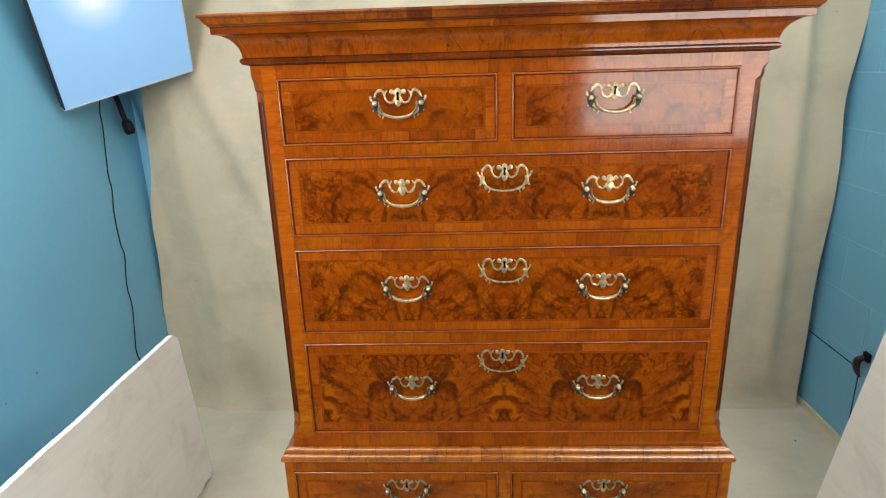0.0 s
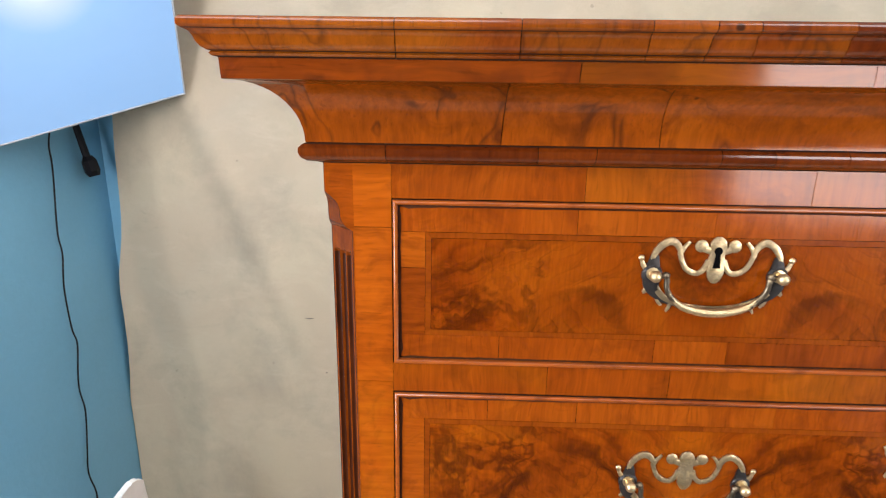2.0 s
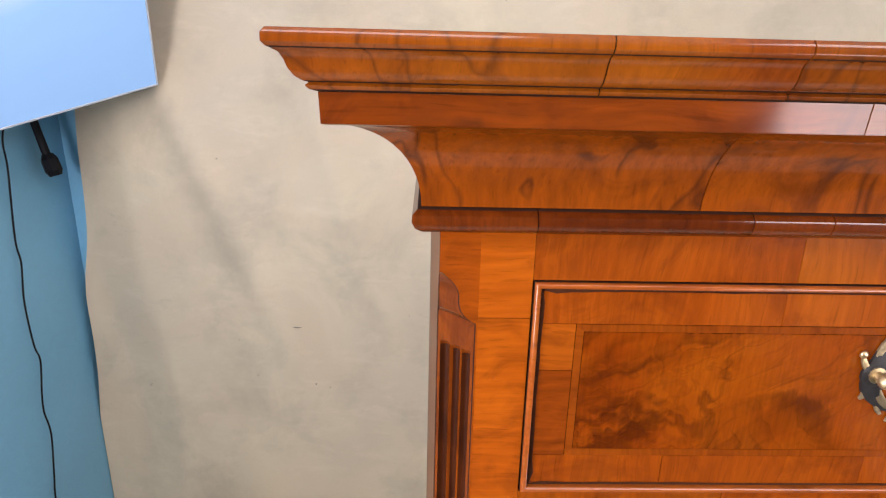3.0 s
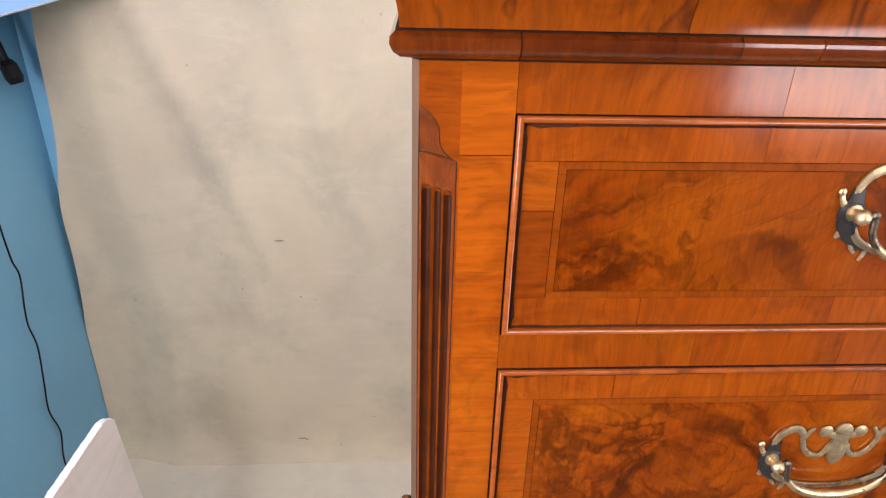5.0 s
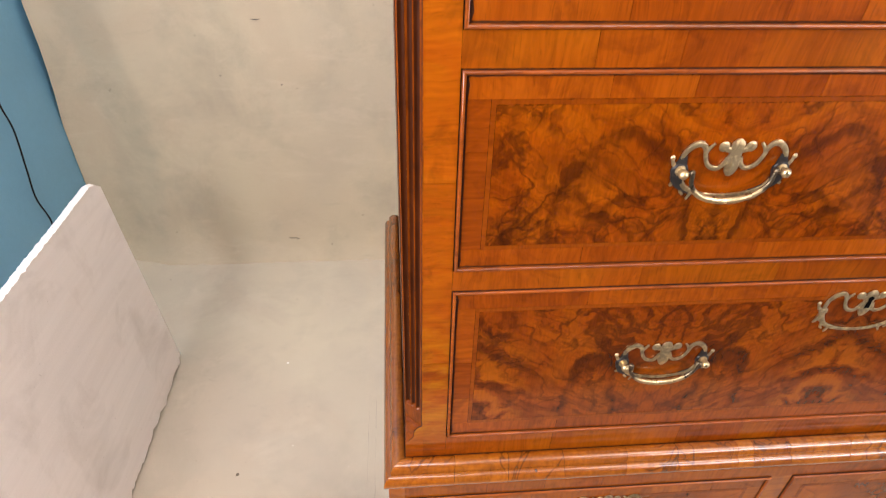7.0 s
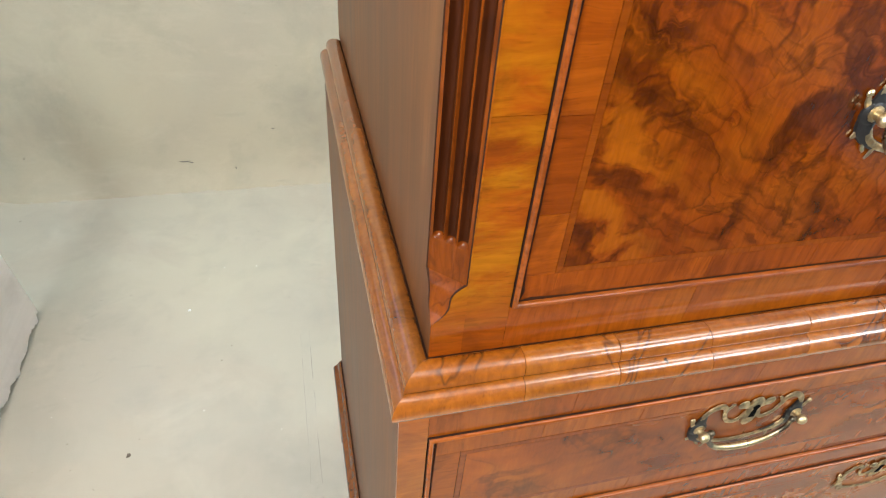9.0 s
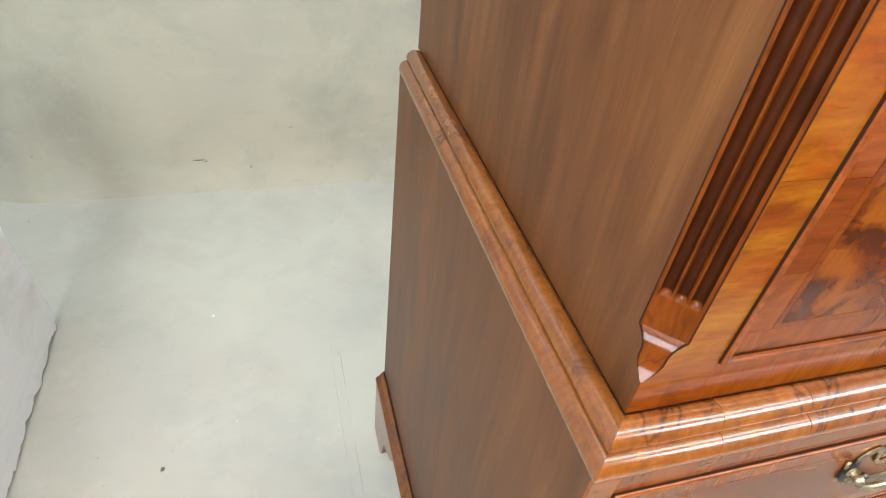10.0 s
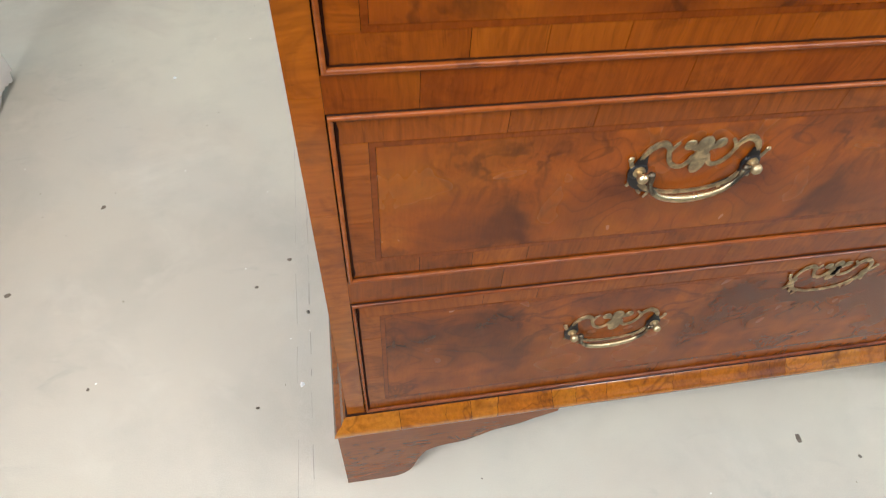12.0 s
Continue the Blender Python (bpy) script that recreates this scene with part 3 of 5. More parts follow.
def backdrop_y(x, z):
    """How far back the canvas hangs at x, z."""
    y = 1.565 - 0.040 * math.exp(-z / 0.05)
    y -= 0.040 * math.exp(-((x - 1.44 + 0.03 * z) / 0.045) ** 2) * min(1, z * 2)
    turn = float(np.interp(z, (0.0, 0.5, 0.76, 1.15, 1.55), (-1.44, -1.386, -1.396, -1.458, -1.476)))
    y += 0.045 * max(0.0, min(1.0, (turn - x) / 0.16 + 0.08))
    y -= 0.024 * math.exp(-((x + 1.10 + 0.40 * (z - 1.2)) / 0.050) ** 2) * max(0.0, min(1, 1.4 * (z - 0.5)))
    y -= 0.022 * math.exp(-((x + 0.80 + 0.25 * (z - 1.5)) / 0.06) ** 2) * max(0.0, min(1, z - 0.5))
    return y + 0.005 * noise.noise((x * 2.2, z * 1.1, 3.0)) + 0.002 * noise.noise((x * 9, z * 4, 1.0))


def build_backdrop():
    """Canvas hung on the north wall, its edges leaning, with soft folds."""
    bm = bmesh.new()
    nx, nz, h = 160, 70, 2.62
    rows = []
    for j in range(nz + 1):
        z = h * (j / nz) ** 1.15
        left = -1.714 + 0.084 * z - 0.014 * math.exp(-((z - 1.08) / 0.14) ** 2) + 0.004 * math.sin(z * 11)
        right = 1.600 + 0.022 * z - 0.02 * math.exp(-((z - 1.55) / 0.2) ** 2) + 0.006 * math.sin(z * 7)
        left = max(left - 0.024, -1.687)
        rows.append([bm.verts.new((left + (right - left) * i / nx, backdrop_y(left + (right - left) * i / nx, z), z if j else -0.012)) for i in range(nx + 1)])
    for a, b in zip(rows, rows[1:]):
        for i in range(nx):
            bm.faces.new((a[i], a[i + 1], b[i + 1], b[i]))
    for f in bm.faces:
        f.normal_update()
    bmesh.ops.solidify(bm, geom=bm.faces[:], thickness=-0.003)
    bmesh.ops.recalc_face_normals(bm, faces=bm.faces[:])
    setting("backdrop", bm, BACK_M, "beige painted canvas backdrop hanging with soft folds", "backdrop", 60)


build_backdrop()
setting("baseboard", boxed(XR - 0.012, XR + 0.010, 0.4, 1.60, 0.0, 0.035, bevel=0.003), CREAM_M, "narrow cream strip along the wall foot", "baseboard")


def build_softbox(name, label, corner, u, v, w, h, depth, glow, group):
    """Square softbox: lit cloth front, pale rim, black pyramid behind. corner: its lower left corner; u, v: its sides."""
    u, v = Vector(u).normalized(), Vector(v)
    v = (v - u * v.dot(u)).normalized()
    n = u.cross(v).normalized()
    m = Matrix((u, v, n)).transposed().to_4x4()
    root = thing(name, label, "softbox", group=group)
    root.matrix_world = Matrix.Translation(Vector(corner) + u * w / 2 + v * h / 2) @ m
    bm = bmesh.new()
    k = 12
    grid = [[bm.verts.new((w * (i / k - 0.5), h * (j / k - 0.5), 0.006 * math.cos((i / k - 0.5) * math.pi) * math.cos((j / k - 0.5) * math.pi))) for i in range(k + 1)] for j in range(k + 1)]
    for j in range(k):
        for i in range(k):
            bm.faces.new((grid[j][i], grid[j][i + 1], grid[j + 1][i + 1], grid[j + 1][i]))
    part("diffuser", bm, glow, root, "white diffuser cloth lit from behind", 60)
    bm = bmesh.new()
    e = 0.004
    for x0, x1, y0, y1, mi in ((-w / 2 - e, w / 2 + e, -h / 2 - e, -h / 2, 0), (-w / 2 - e, w / 2 + e, h / 2, h / 2 + e, 1), (-w / 2 - e, -w / 2, -h / 2, h / 2, 1), (w / 2, w / 2 + e, -h / 2, h / 2, 0)):
        box(bm, x0, x1, y0, y1, -0.030, 0.003, mi)
    part("rim", bm, [RIM_CLOTH, CLOTH_BLACK], root)
    bm = bmesh.new()
    a = [bm.verts.new((sx * w / 2, sy * h / 2, -0.026)) for sx, sy in ((-1, -1), (1, -1), (1, 1), (-1, 1))]
    b = [bm.verts.new((sx * w * 0.14, sy * h * 0.14, -depth)) for sx, sy in ((-1, -1), (1, -1), (1, 1), (-1, 1))]
    for i in range(4):
        bm.faces.new((a[i], b[i], b[(i + 1) % 4], a[(i + 1) % 4]))
    bm.faces.new(b[::-1])
    bmesh.ops.solidify(bm, geom=bm.faces[:], thickness=0.003)
    part("shell", bm, CLOTH_BLACK, root, "black cloth shell")
    bm = bmesh.new()
    tube(bm, [(0, 0, -depth + 0.01, 0.045), (0, 0, -depth - 0.03, 0.045), (0, 0, -depth - 0.032, 0.03)], sides=16)
    part("lamp_head", bm, PLASTIC_BLACK, root, "", 40)
    return root, n


def light_stand(head, top, reach=0.42):
    """Tripod stand under a softbox; head: the softbox that it carries."""
    inv = head.matrix_world.inverted()
    x, y, z = top

    def strut(name, a, b, r):
        bm = bmesh.new()
        tube(bm, [(*(inv @ Vector(a)), r), (*(inv @ Vector(b)), r)], sides=8)
        part(name, bm, PLASTIC_BLACK, head)
    strut("pole", (x, y, 0.25), (x, y, z), 0.013)
    for k in range(3):
        c, s = math.cos(k * math.tau / 3 + 0.4), math.sin(k * math.tau / 3 + 0.4)
        strut("leg", (x, y, 0.55), (x + reach * c, y + reach * s, 0.012), 0.010)


CORNER_GLOW = glow_mat("corner_diffuser_glow", (0.33, 0.61, 1.0), CORNER_LIGHT, ((-0.055, 0.12, 0.0), 0.5))
KEY_GLOW = glow_mat("key_diffuser_glow", (1.0, 0.93, 0.86), KEY_LIGHT)
SIDE_GLOW = glow_mat("side_diffuser_glow", (1.0, 0.95, 0.90), SIDE_LIGHT)
GROUP = "studio softboxes"
build_softbox("softbox", "lit softbox tilted down across the blue corner", (-1.656, 1.114, 1.618), (0.350, 0.403, 0.136), (0.18, -0.45, 0.875), 0.551, 0.60, 0.20, CORNER_GLOW, GROUP)
key, _ = build_softbox("softbox", "large lit softbox on a black tripod stand", (1.50, -0.8125, 1.450), (-0.88, -0.47, 0.0), (-0.05, -0.10, 1.0), 1.22, 0.46, 0.36, KEY_GLOW, GROUP)
side, _ = build_softbox("softbox", "lit upright softbox on a tripod stand beside the blue wall", (-1.32, -1.256, 1.25), (-0.50, 0.85, 0.0), (-0.03, -0.02, 1.0), 0.72, 1.00, 0.12, SIDE_GLOW, GROUP)


def ceiling_light(x, y, w, d):
    root = thing("ceiling_light", "lit white panel light on the ceiling", "ceiling light", (x, y, ZC), "ceiling lights")
    part("diffuser", boxed(-w / 2, w / 2, -d / 2, d / 2, -0.022, -0.006), CEILING_GLOW, root)
    bm = bmesh.new()
    for x0, x1, y0, y1 in ((-w / 2 - 0.03, w / 2 + 0.03, -d / 2 - 0.03, -d / 2), (-w / 2 - 0.03, w / 2 + 0.03, d / 2, d / 2 + 0.03), (-w / 2 - 0.03, -w / 2, -d / 2, d / 2), (w / 2, w / 2 + 0.03, -d / 2, d / 2)):
        box(bm, x0, x1, y0, y1, -0.035, 0.0)
    part("frame", bm, WHITE_M, root)


CEILING_GLOW = glow_mat("ceiling_diffuser_glow", (1.0, 0.90, 0.80), CEILING_LIGHT)
for cx, cy in ((-0.80, 0.50), (0.82, 0.50), (-0.90, -1.0), (0.90, -1.0)):
    ceiling_light(cx, cy, 1.2, 0.45)
light_stand(key, (1.04, -1.62, 1.62))
light_stand(side, (-1.60, -1.00, 1.73), 0.09)


# ---------------------------------------------------------------- brass furniture
def brass_plate(tarnish):
    """Pierced rococo backplate, 122 mm across; the posts stand 46.5 mm from its middle."""
    bm = bmesh.new()
    half = [
        [(-46.5, 3, 3.0), (-46.5, 13, 2.8), (-42, 21, 3.4), (-35, 25, 3.7), (-29.5, 22, 3.2), (-26.5, 16, 2.3)],
        [(-27.5, 14, 2.2), (-25, 20, 2.0), (-21, 25, 1.5)],
        [(-27.5, 17, 2.4), (-24.5, 8, 2.4), (-20, 2.5, 2.7), (-13, 0.5, 2.7), (-8.5, 4, 2.5), (-6, 11, 2.3)],
        [(-46, 1, 3.4), (-51, 3, 2.6), (-54, 7, 2.2), (-55.5, 12, 1.4)],
        [(-47, 0, 4.5), (-47, -8, 4.2), (-50, -14, 2.5), (-52, -16, 1.4)],
        [(-46, -4, 4.0), (-42, -13, 3.8), (-35, -20, 3.2), (-21, -25.5, 2.6), (-7, -27.5, 2.5), (1, -27.8, 2.5)],
        [(-40, -15, 2.6), (-40, -22, 2.0), (-37, -26, 1.2)],
        [(-30, -22, 2.2), (-31, -27, 1.8), (-33, -31, 1.1)],
        [(-12.5, 20.5, 3.0), (-8, 19.0, 3.4), (-2, 17.5, 3.8)],
        [(-8, 4, 2.6), (-4.5, 9, 3.2), (-3, 14, 3.4)],
    ]
    for stroke in half:
        pts = curve_through(stroke, 4)
        for sgn in (1, -1):
            tube(bm, [(sgn * x / 1000, -0.0012, z / 1000, 0.78 * r / 1000) for x, z, r in pts], 0.40, 8, 0, 0.5)
    tube(bm, [(0, -0.0014, z / 1000, r / 1000) for z, r in curve_through([(-7, 2.0), (-3, 5.0), (3, 6.4), (11, 5.6), (18, 5.6), (23, 6.2), (26.5, 4.8), (29, 2.0)], 4)], 0.26, 10, 0, 0.55)
    for sgn in (1, -1):
        ball(bm, (sgn * 0.0122, -0.0014, 0.0218), 0.0050, 0.24)
        ball(bm, (sgn * 0.0555, -0.0014, 0.0118), 0.0024, 0.6)
        if not tarnish:
            ball(bm, (sgn * 0.046, -0.0012, 0.0), 0.0052, 0.30)
            continue
        ball(bm, (sgn * 0.0465, -0.0012, -0.001), 0.0082, 0.35, 1)
        tube(bm, [(sgn * x / 1000, -0.0010, z / 1000, r / 1000) for x, z, r in curve_through([(-45.5, 14, 3.0), (-46, 6, 5.0), (-46.5, -2, 6.6), (-46, -10, 6.0), (-41, -17, 4.0), (-33, -21.5, 3.2), (-24, -24.5, 2.4)], 4)], 0.30, 8, 1, 0.6)
    return mesh_of("backplate", bm, [BRASS, TARNISH], 50)


def brass_bail():
    """Swan-neck bail hanging between the posts, thickest in the middle."""
    bm = bmesh.new()
    left = [(-46.5, -8.0, 0, 1.9), (-41, -8.6, 0.5, 2.0), (-37.8, -9.0, -1.5, 2.2), (-37.0, -9.2, -9, 2.1), (-33, -9.2, -16, 2.3), (-25, -9.2, -23.0, 2.8), (-12, -9.2, -27.2, 3.3)]
    pts = left + [(0, -9.2, -28.2, 3.5)] + [(-x, y, z, r) for x, y, z, r in left[::-1]]
    tube(bm, [tuple(c / 1000 for c in q) for q in curve_through(pts, 4)], 0.85, 9)
    for sgn in (1, -1):
        ball(bm, (sgn * 0.0385, -0.0088, 0.001), 0.0028)
    return mesh_of("bail", bm, BRASS_BAIL, 60)


def brass_post():
    bm = bmesh.new()
    prof = [(0.0, 0.0050), (-0.003, 0.0050), (-0.0035, 0.0030), (-0.007, 0.0028), (-0.008, 0.0040)]
    rings = [[bm.verts.new((r * math.cos(k * math.tau / 12), y, r * math.sin(k * math.tau / 12))) for k in range(12)] for y, r in prof]
    for a, b in zip(rings, rings[1:]):
        for k in range(12):
            bm.faces.new((a[k], b[k], b[(k + 1) % 12], a[(k + 1) % 12]))
    ball(bm, (0, -0.0095, 0), 0.0045, 0.95, u=12, v=9)
    return mesh_of("post", bm, BRASS_BRIGHT, 50)


def keyhole_mesh():
    bm = bmesh.new()
    pts = [(0.0031 * math.sin(a), 0.0185 + 0.0031 * math.cos(a)) for a in np.linspace(-2.55, 2.55, 15)] + [(0.0028, 0.0052), (-0.0028, 0.0052)]
    front = [bm.verts.new((x, -0.0032, z)) for x, z in pts]
    back = [bm.verts.new((x, -0.0010, z)) for x, z in pts]
    bm.faces.new(front)
    for i in range(len(pts)):
        j = (i + 1) % len(pts)
        bm.faces.new((front[i], back[i], back[j], front[j]))
    bmesh.ops.recalc_face_normals(bm, faces=bm.faces[:])
    return mesh_of("keyhole", bm, BLACK)


PLATE, ESCUTCHEON, BAIL, POST, KEYHOLE = brass_plate(True), brass_plate(False), brass_bail(), brass_post(), keyhole_mesh()


def handle(drawer, x, z, key):
    """Bail handle on a drawer, x and z from the drawer's middle."""
    part("backplate", PLATE, None, drawer, at=(x, 0, z))
    b = part("bail", BAIL, None, drawer, at=(x, 0, z))
    b.rotation_euler = (radians(random.uniform(-4, 3)), 0, radians(random.uniform(-1, 1)))
    for sgn in (-1, 1):
        part("post", POST, None, drawer, at=(x + sgn * 0.0465, -0.001, z))
    if key:
        part("keyhole", KEYHOLE, None, drawer, "dark keyhole", at=(x, 0, z))


def escutcheon(drawer, x, z, size=1.0):
    e = part("escutcheon", ESCUTCHEON, None, drawer, "pierced brass escutcheon without a bail", at=(x, 0, z))
    e.rotation_euler = (0, radians(random.uniform(-2, 2)), 0)
    k = part("keyhole", KEYHOLE, None, drawer, "dark keyhole", at=(x, -0.0002, z))
    e.scale = k.scale = (size, 1.0, size)


# ---------------------------------------------------------------- drawers
def cuts(lo, hi, short, long, rnd, gap=0.0004):
    """Cuts a run into pieces of uneven length with a fine joint between them."""
    out, p = [], lo
    while p < hi:
        q = p + rnd.uniform(short, long)
        if hi - q < short * 0.6:
            q = hi + gap
        out.append((p, q - gap))
        p = q
    return out


BEAD_W, BAND_W, LINE_W = 0.0042, 0.0248, 0.0046


def build_drawer(parent, x0, x1, z0, z1, yf, field, handles, keys=(), key_in_handle=False, bands=(BAND_V, BAND_H)):
    xc, zc = (x0 + x1) / 2, (z0 + z1) / 2
    w, h, g = (x1 - x0) / 2 - 0.0008, (z1 - z0) / 2 - 0.0008, 0.0003
    d = part("drawer", boxed(-w + 0.0006, w - 0.0006, 0.0022, 0.020, -h + 0.0006, h - 0.0006), CORE, parent, at=(xc, yf, zc))
    # cock bead, mitred round the front
    bm = bmesh.new()
    prof = [(0, 0.004), (0, -0.0012), (0.0005, -0.0023), (0.0013, -0.0031), (0.0022, -0.0033), (0.0031, -0.0028), (0.0037, -0.0016), (0.0039, 0.0022)]
    ring = [[bm.verts.new((sx * (w - o), y, sz * (h - o))) for o, y in prof] for sx, sz in ((-1, -1), (1, -1), (1, 1), (-1, 1))]
    for i in range(4):
        a, b = ring[i], ring[(i + 1) % 4]
        for k in range(len(prof) - 1):
            # outer flank coloured dark for the grime and the shade inside the gap
            bm.faces.new((a[k], b[k], b[k + 1], a[k + 1])).material_index = 1 if k == 0 else 0
    bmesh.ops.recalc_face_normals(bm, faces=bm.faces[:])
    part("cock_bead", bm, [BEAD, GRIME_SHADE], d, "thin rounded bead, rubbed pale", 50)
    # crossbanding: short pieces laid round the field
    cut = random.Random(int(x0 * 613 + z0 * 2711))
    a, b = BEAD_W + 0.0013, BEAD_W + BAND_W - LINE_W
    for zs in (1, -1):
        lo, hi = sorted((zs * (h - a), zs * (h - b)))
        for p, q in cuts(-w + a, w - a, 0.045, 0.135, cut):
            part("crossbanding", boxed(p, q, 0.0003 + cut.uniform(0, 0.0002), 0.003, lo, hi), bands[0], d)
    for xs in (1, -1):
        lo, hi = sorted((xs * (w - a), xs * (w - b)))
        for p, q in cuts(-h + b + 0.0003, h - b - 0.0003, 0.04, 0.11, cut):
            part("crossbanding", boxed(lo, hi, 0.0003 + cut.uniform(0, 0.0002), 0.003, p, q), bands[1], d)
    # old polishing wax left along the bead, uneven and widest at the corners
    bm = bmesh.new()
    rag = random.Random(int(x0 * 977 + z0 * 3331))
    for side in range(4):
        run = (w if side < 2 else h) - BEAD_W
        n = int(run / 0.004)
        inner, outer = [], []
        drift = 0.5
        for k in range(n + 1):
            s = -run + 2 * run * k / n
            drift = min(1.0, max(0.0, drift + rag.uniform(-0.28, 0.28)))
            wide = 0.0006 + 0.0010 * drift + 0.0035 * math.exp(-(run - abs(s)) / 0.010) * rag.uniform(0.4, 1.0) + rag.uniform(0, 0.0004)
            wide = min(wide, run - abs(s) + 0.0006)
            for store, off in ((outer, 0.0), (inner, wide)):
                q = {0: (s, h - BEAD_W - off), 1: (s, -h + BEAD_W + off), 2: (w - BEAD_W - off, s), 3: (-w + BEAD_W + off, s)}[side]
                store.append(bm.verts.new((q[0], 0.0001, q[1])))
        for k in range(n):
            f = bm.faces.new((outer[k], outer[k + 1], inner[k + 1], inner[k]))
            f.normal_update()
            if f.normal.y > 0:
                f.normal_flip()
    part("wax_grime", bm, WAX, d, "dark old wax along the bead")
    # narrow stringing, mitred round the field
    e, i = b + g, BEAD_W + BAND_W
    for k in range(4):
        bm = bmesh.new()
        c = [(-1, -1), (1, -1), (1, 1), (-1, 1)]
        (ax, az), (cx, cz) = c[k], c[(k + 1) % 4]
        flat = [(ax * (w - e), az * (h - e)), (cx * (w - e), cz * (h - e)), (cx * (w - i), cz * (h - i)), (ax * (w - i), az * (h - i))]
        front, rear = ([bm.verts.new((x, y, z)) for x, z in flat] for y in (0.0002, 0.003))
        bm.faces.new(front)
        for j in range(4):
            bm.faces.new((front[j], rear[j], rear[(j + 1) % 4], front[(j + 1) % 4]))
        bmesh.ops.recalc_face_normals(bm, faces=bm.faces[:])
        part("stringing", bm, STRING_H if k % 2 == 0 else STRING_V, d, "narrow feathered strip of paler walnut")
    i += g
    part("veneer", boxed(-w + i, w - i, 0.0002, 0.003, -h + i, h - i), field, d, "book-matched burr walnut veneer")
    for x, z in handles:
        handle(d, x - xc, z - zc, key_in_handle)
    for x, z in keys:
        escutcheon(d, x - xc, z - zc, 0.90 if yf else 1.0)
    return d


# ---------------------------------------------------------------- mouldings
def moulded(name, profile, hw, yf, yb, mats, parent, label="", grimy=(), short=0.03, long=0.11, seed=1, at=None):
    """Runs a profile of (overhang, z) round the front and both sides: dark groundwork, and crossgrained pieces laid on it, mitred at the corners."""
    rnd = random.Random(seed)
    n = len(profile)
    inner = []
    for k in range(n):
        (a0, b0), (a1, b1) = profile[max(k - 1, 0)], profile[min(k + 1, n - 1)]
        d = math.hypot(a1 - a0, b1 - b0)
        inner.append((profile[k][0] - 0.0007 * (b1 - b0) / d, profile[k][1] + 0.0007 * (a1 - a0) / d))
    ends = [lambda o: (-hw - o, yb), lambda o: (-hw - o, yf - o), lambda o: (hw + o, yf - o), lambda o: (hw + o, yb)]
    bm = bmesh.new()
    for a, b in zip(ends, ends[1:]):
        rings = [[bm.verts.new((*e(o), z)) for o, z in inner] for e in (a, b)]
        for k in range(n - 1):
            bm.faces.new((rings[0][k], rings[1][k], rings[1][k + 1], rings[0][k + 1]))
    for e in (ends[0], ends[-1]):
        bm.faces.new([bm.verts.new((*e(o), z)) for o, z in inner] + [bm.verts.new((*e(-0.01), z)) for z in (inner[-1][1], inner[0][1])])
    bmesh.ops.remove_doubles(bm, verts=bm.verts[:], dist=0.00001)
    bmesh.ops.recalc_face_normals(bm, faces=bm.faces[:])
    core = part(name, bm, [CORE], parent, label, 40, at)
    zm = sum(z for _, z in profile) / n
    for run, mat in (("front", mats[0]), ("west", mats[1]), ("east", mats[1])):
        lo, hi = (-hw, hw) if run == "front" else (yf, yb)
        pieces = cuts(lo, hi, short, long, rnd, 0.0006) if run == "front" else cuts(lo, hi, short * 3, long * 2.5, rnd, 0.0003)
        lean = [rnd.uniform(-0.10, 0.10) for _ in range(len(pieces) + 1)]
        for i, (p, q) in enumerate(pieces):
            bm = bmesh.new()
            lift_up = rnd.uniform(0.0, 0.00018)
            sect = []
            for end, s0, sk in ((0, p, lean[i]), (1, q, lean[i + 1])):
                loop = []
                for o, z in [(o + lift_up, z) for o, z in profile] + inner[::-1]:
                    s = s0 + sk * (z - zm)
                    if i == 0 and end == 0:
                        s = -hw - o if run == "front" else yf - o
                    elif i == len(pieces) - 1 and end == 1:
                        s = hw + o if run == "front" else yb
                    loop.append(bm.verts.new((s, yf - o, z) if run == "front" else (-hw - o, s, z) if run == "west" else (hw + o, s, z)))
                sect.append(loop)
            m = 2 * n
            for k in range(m):
                f = bm.faces.new((sect[0][k], sect[1][k], sect[1][(k + 1) % m], sect[0][(k + 1) % m]))
                f.material_index = 1 if k in grimy else 0
            bm.faces.new(sect[0])
            bm.faces.new(sect[1][::-1])
            bmesh.ops.recalc_face_normals(bm, faces=bm.faces[:])
            part("veneer_piece", bm, [mat, GRIME_SHADE], core, "", 40)
    return core


def laid(parent, x0, x1, z0, z1, yf, mat, upright, seed, short, long):
    """Veneer pieces laid along a rail or a stile."""
    rnd = random.Random(seed)
    for p, q in cuts(*((z0, z1) if upright else (x0, x1)), short, long, rnd):
        y = yf + rnd.uniform(0, 0.0002)
        part("veneer_piece", boxed(x0, x1, y, yf + 0.004, p, q) if upright else boxed(p, q, y, yf + 0.004, z0, z1), mat, parent)


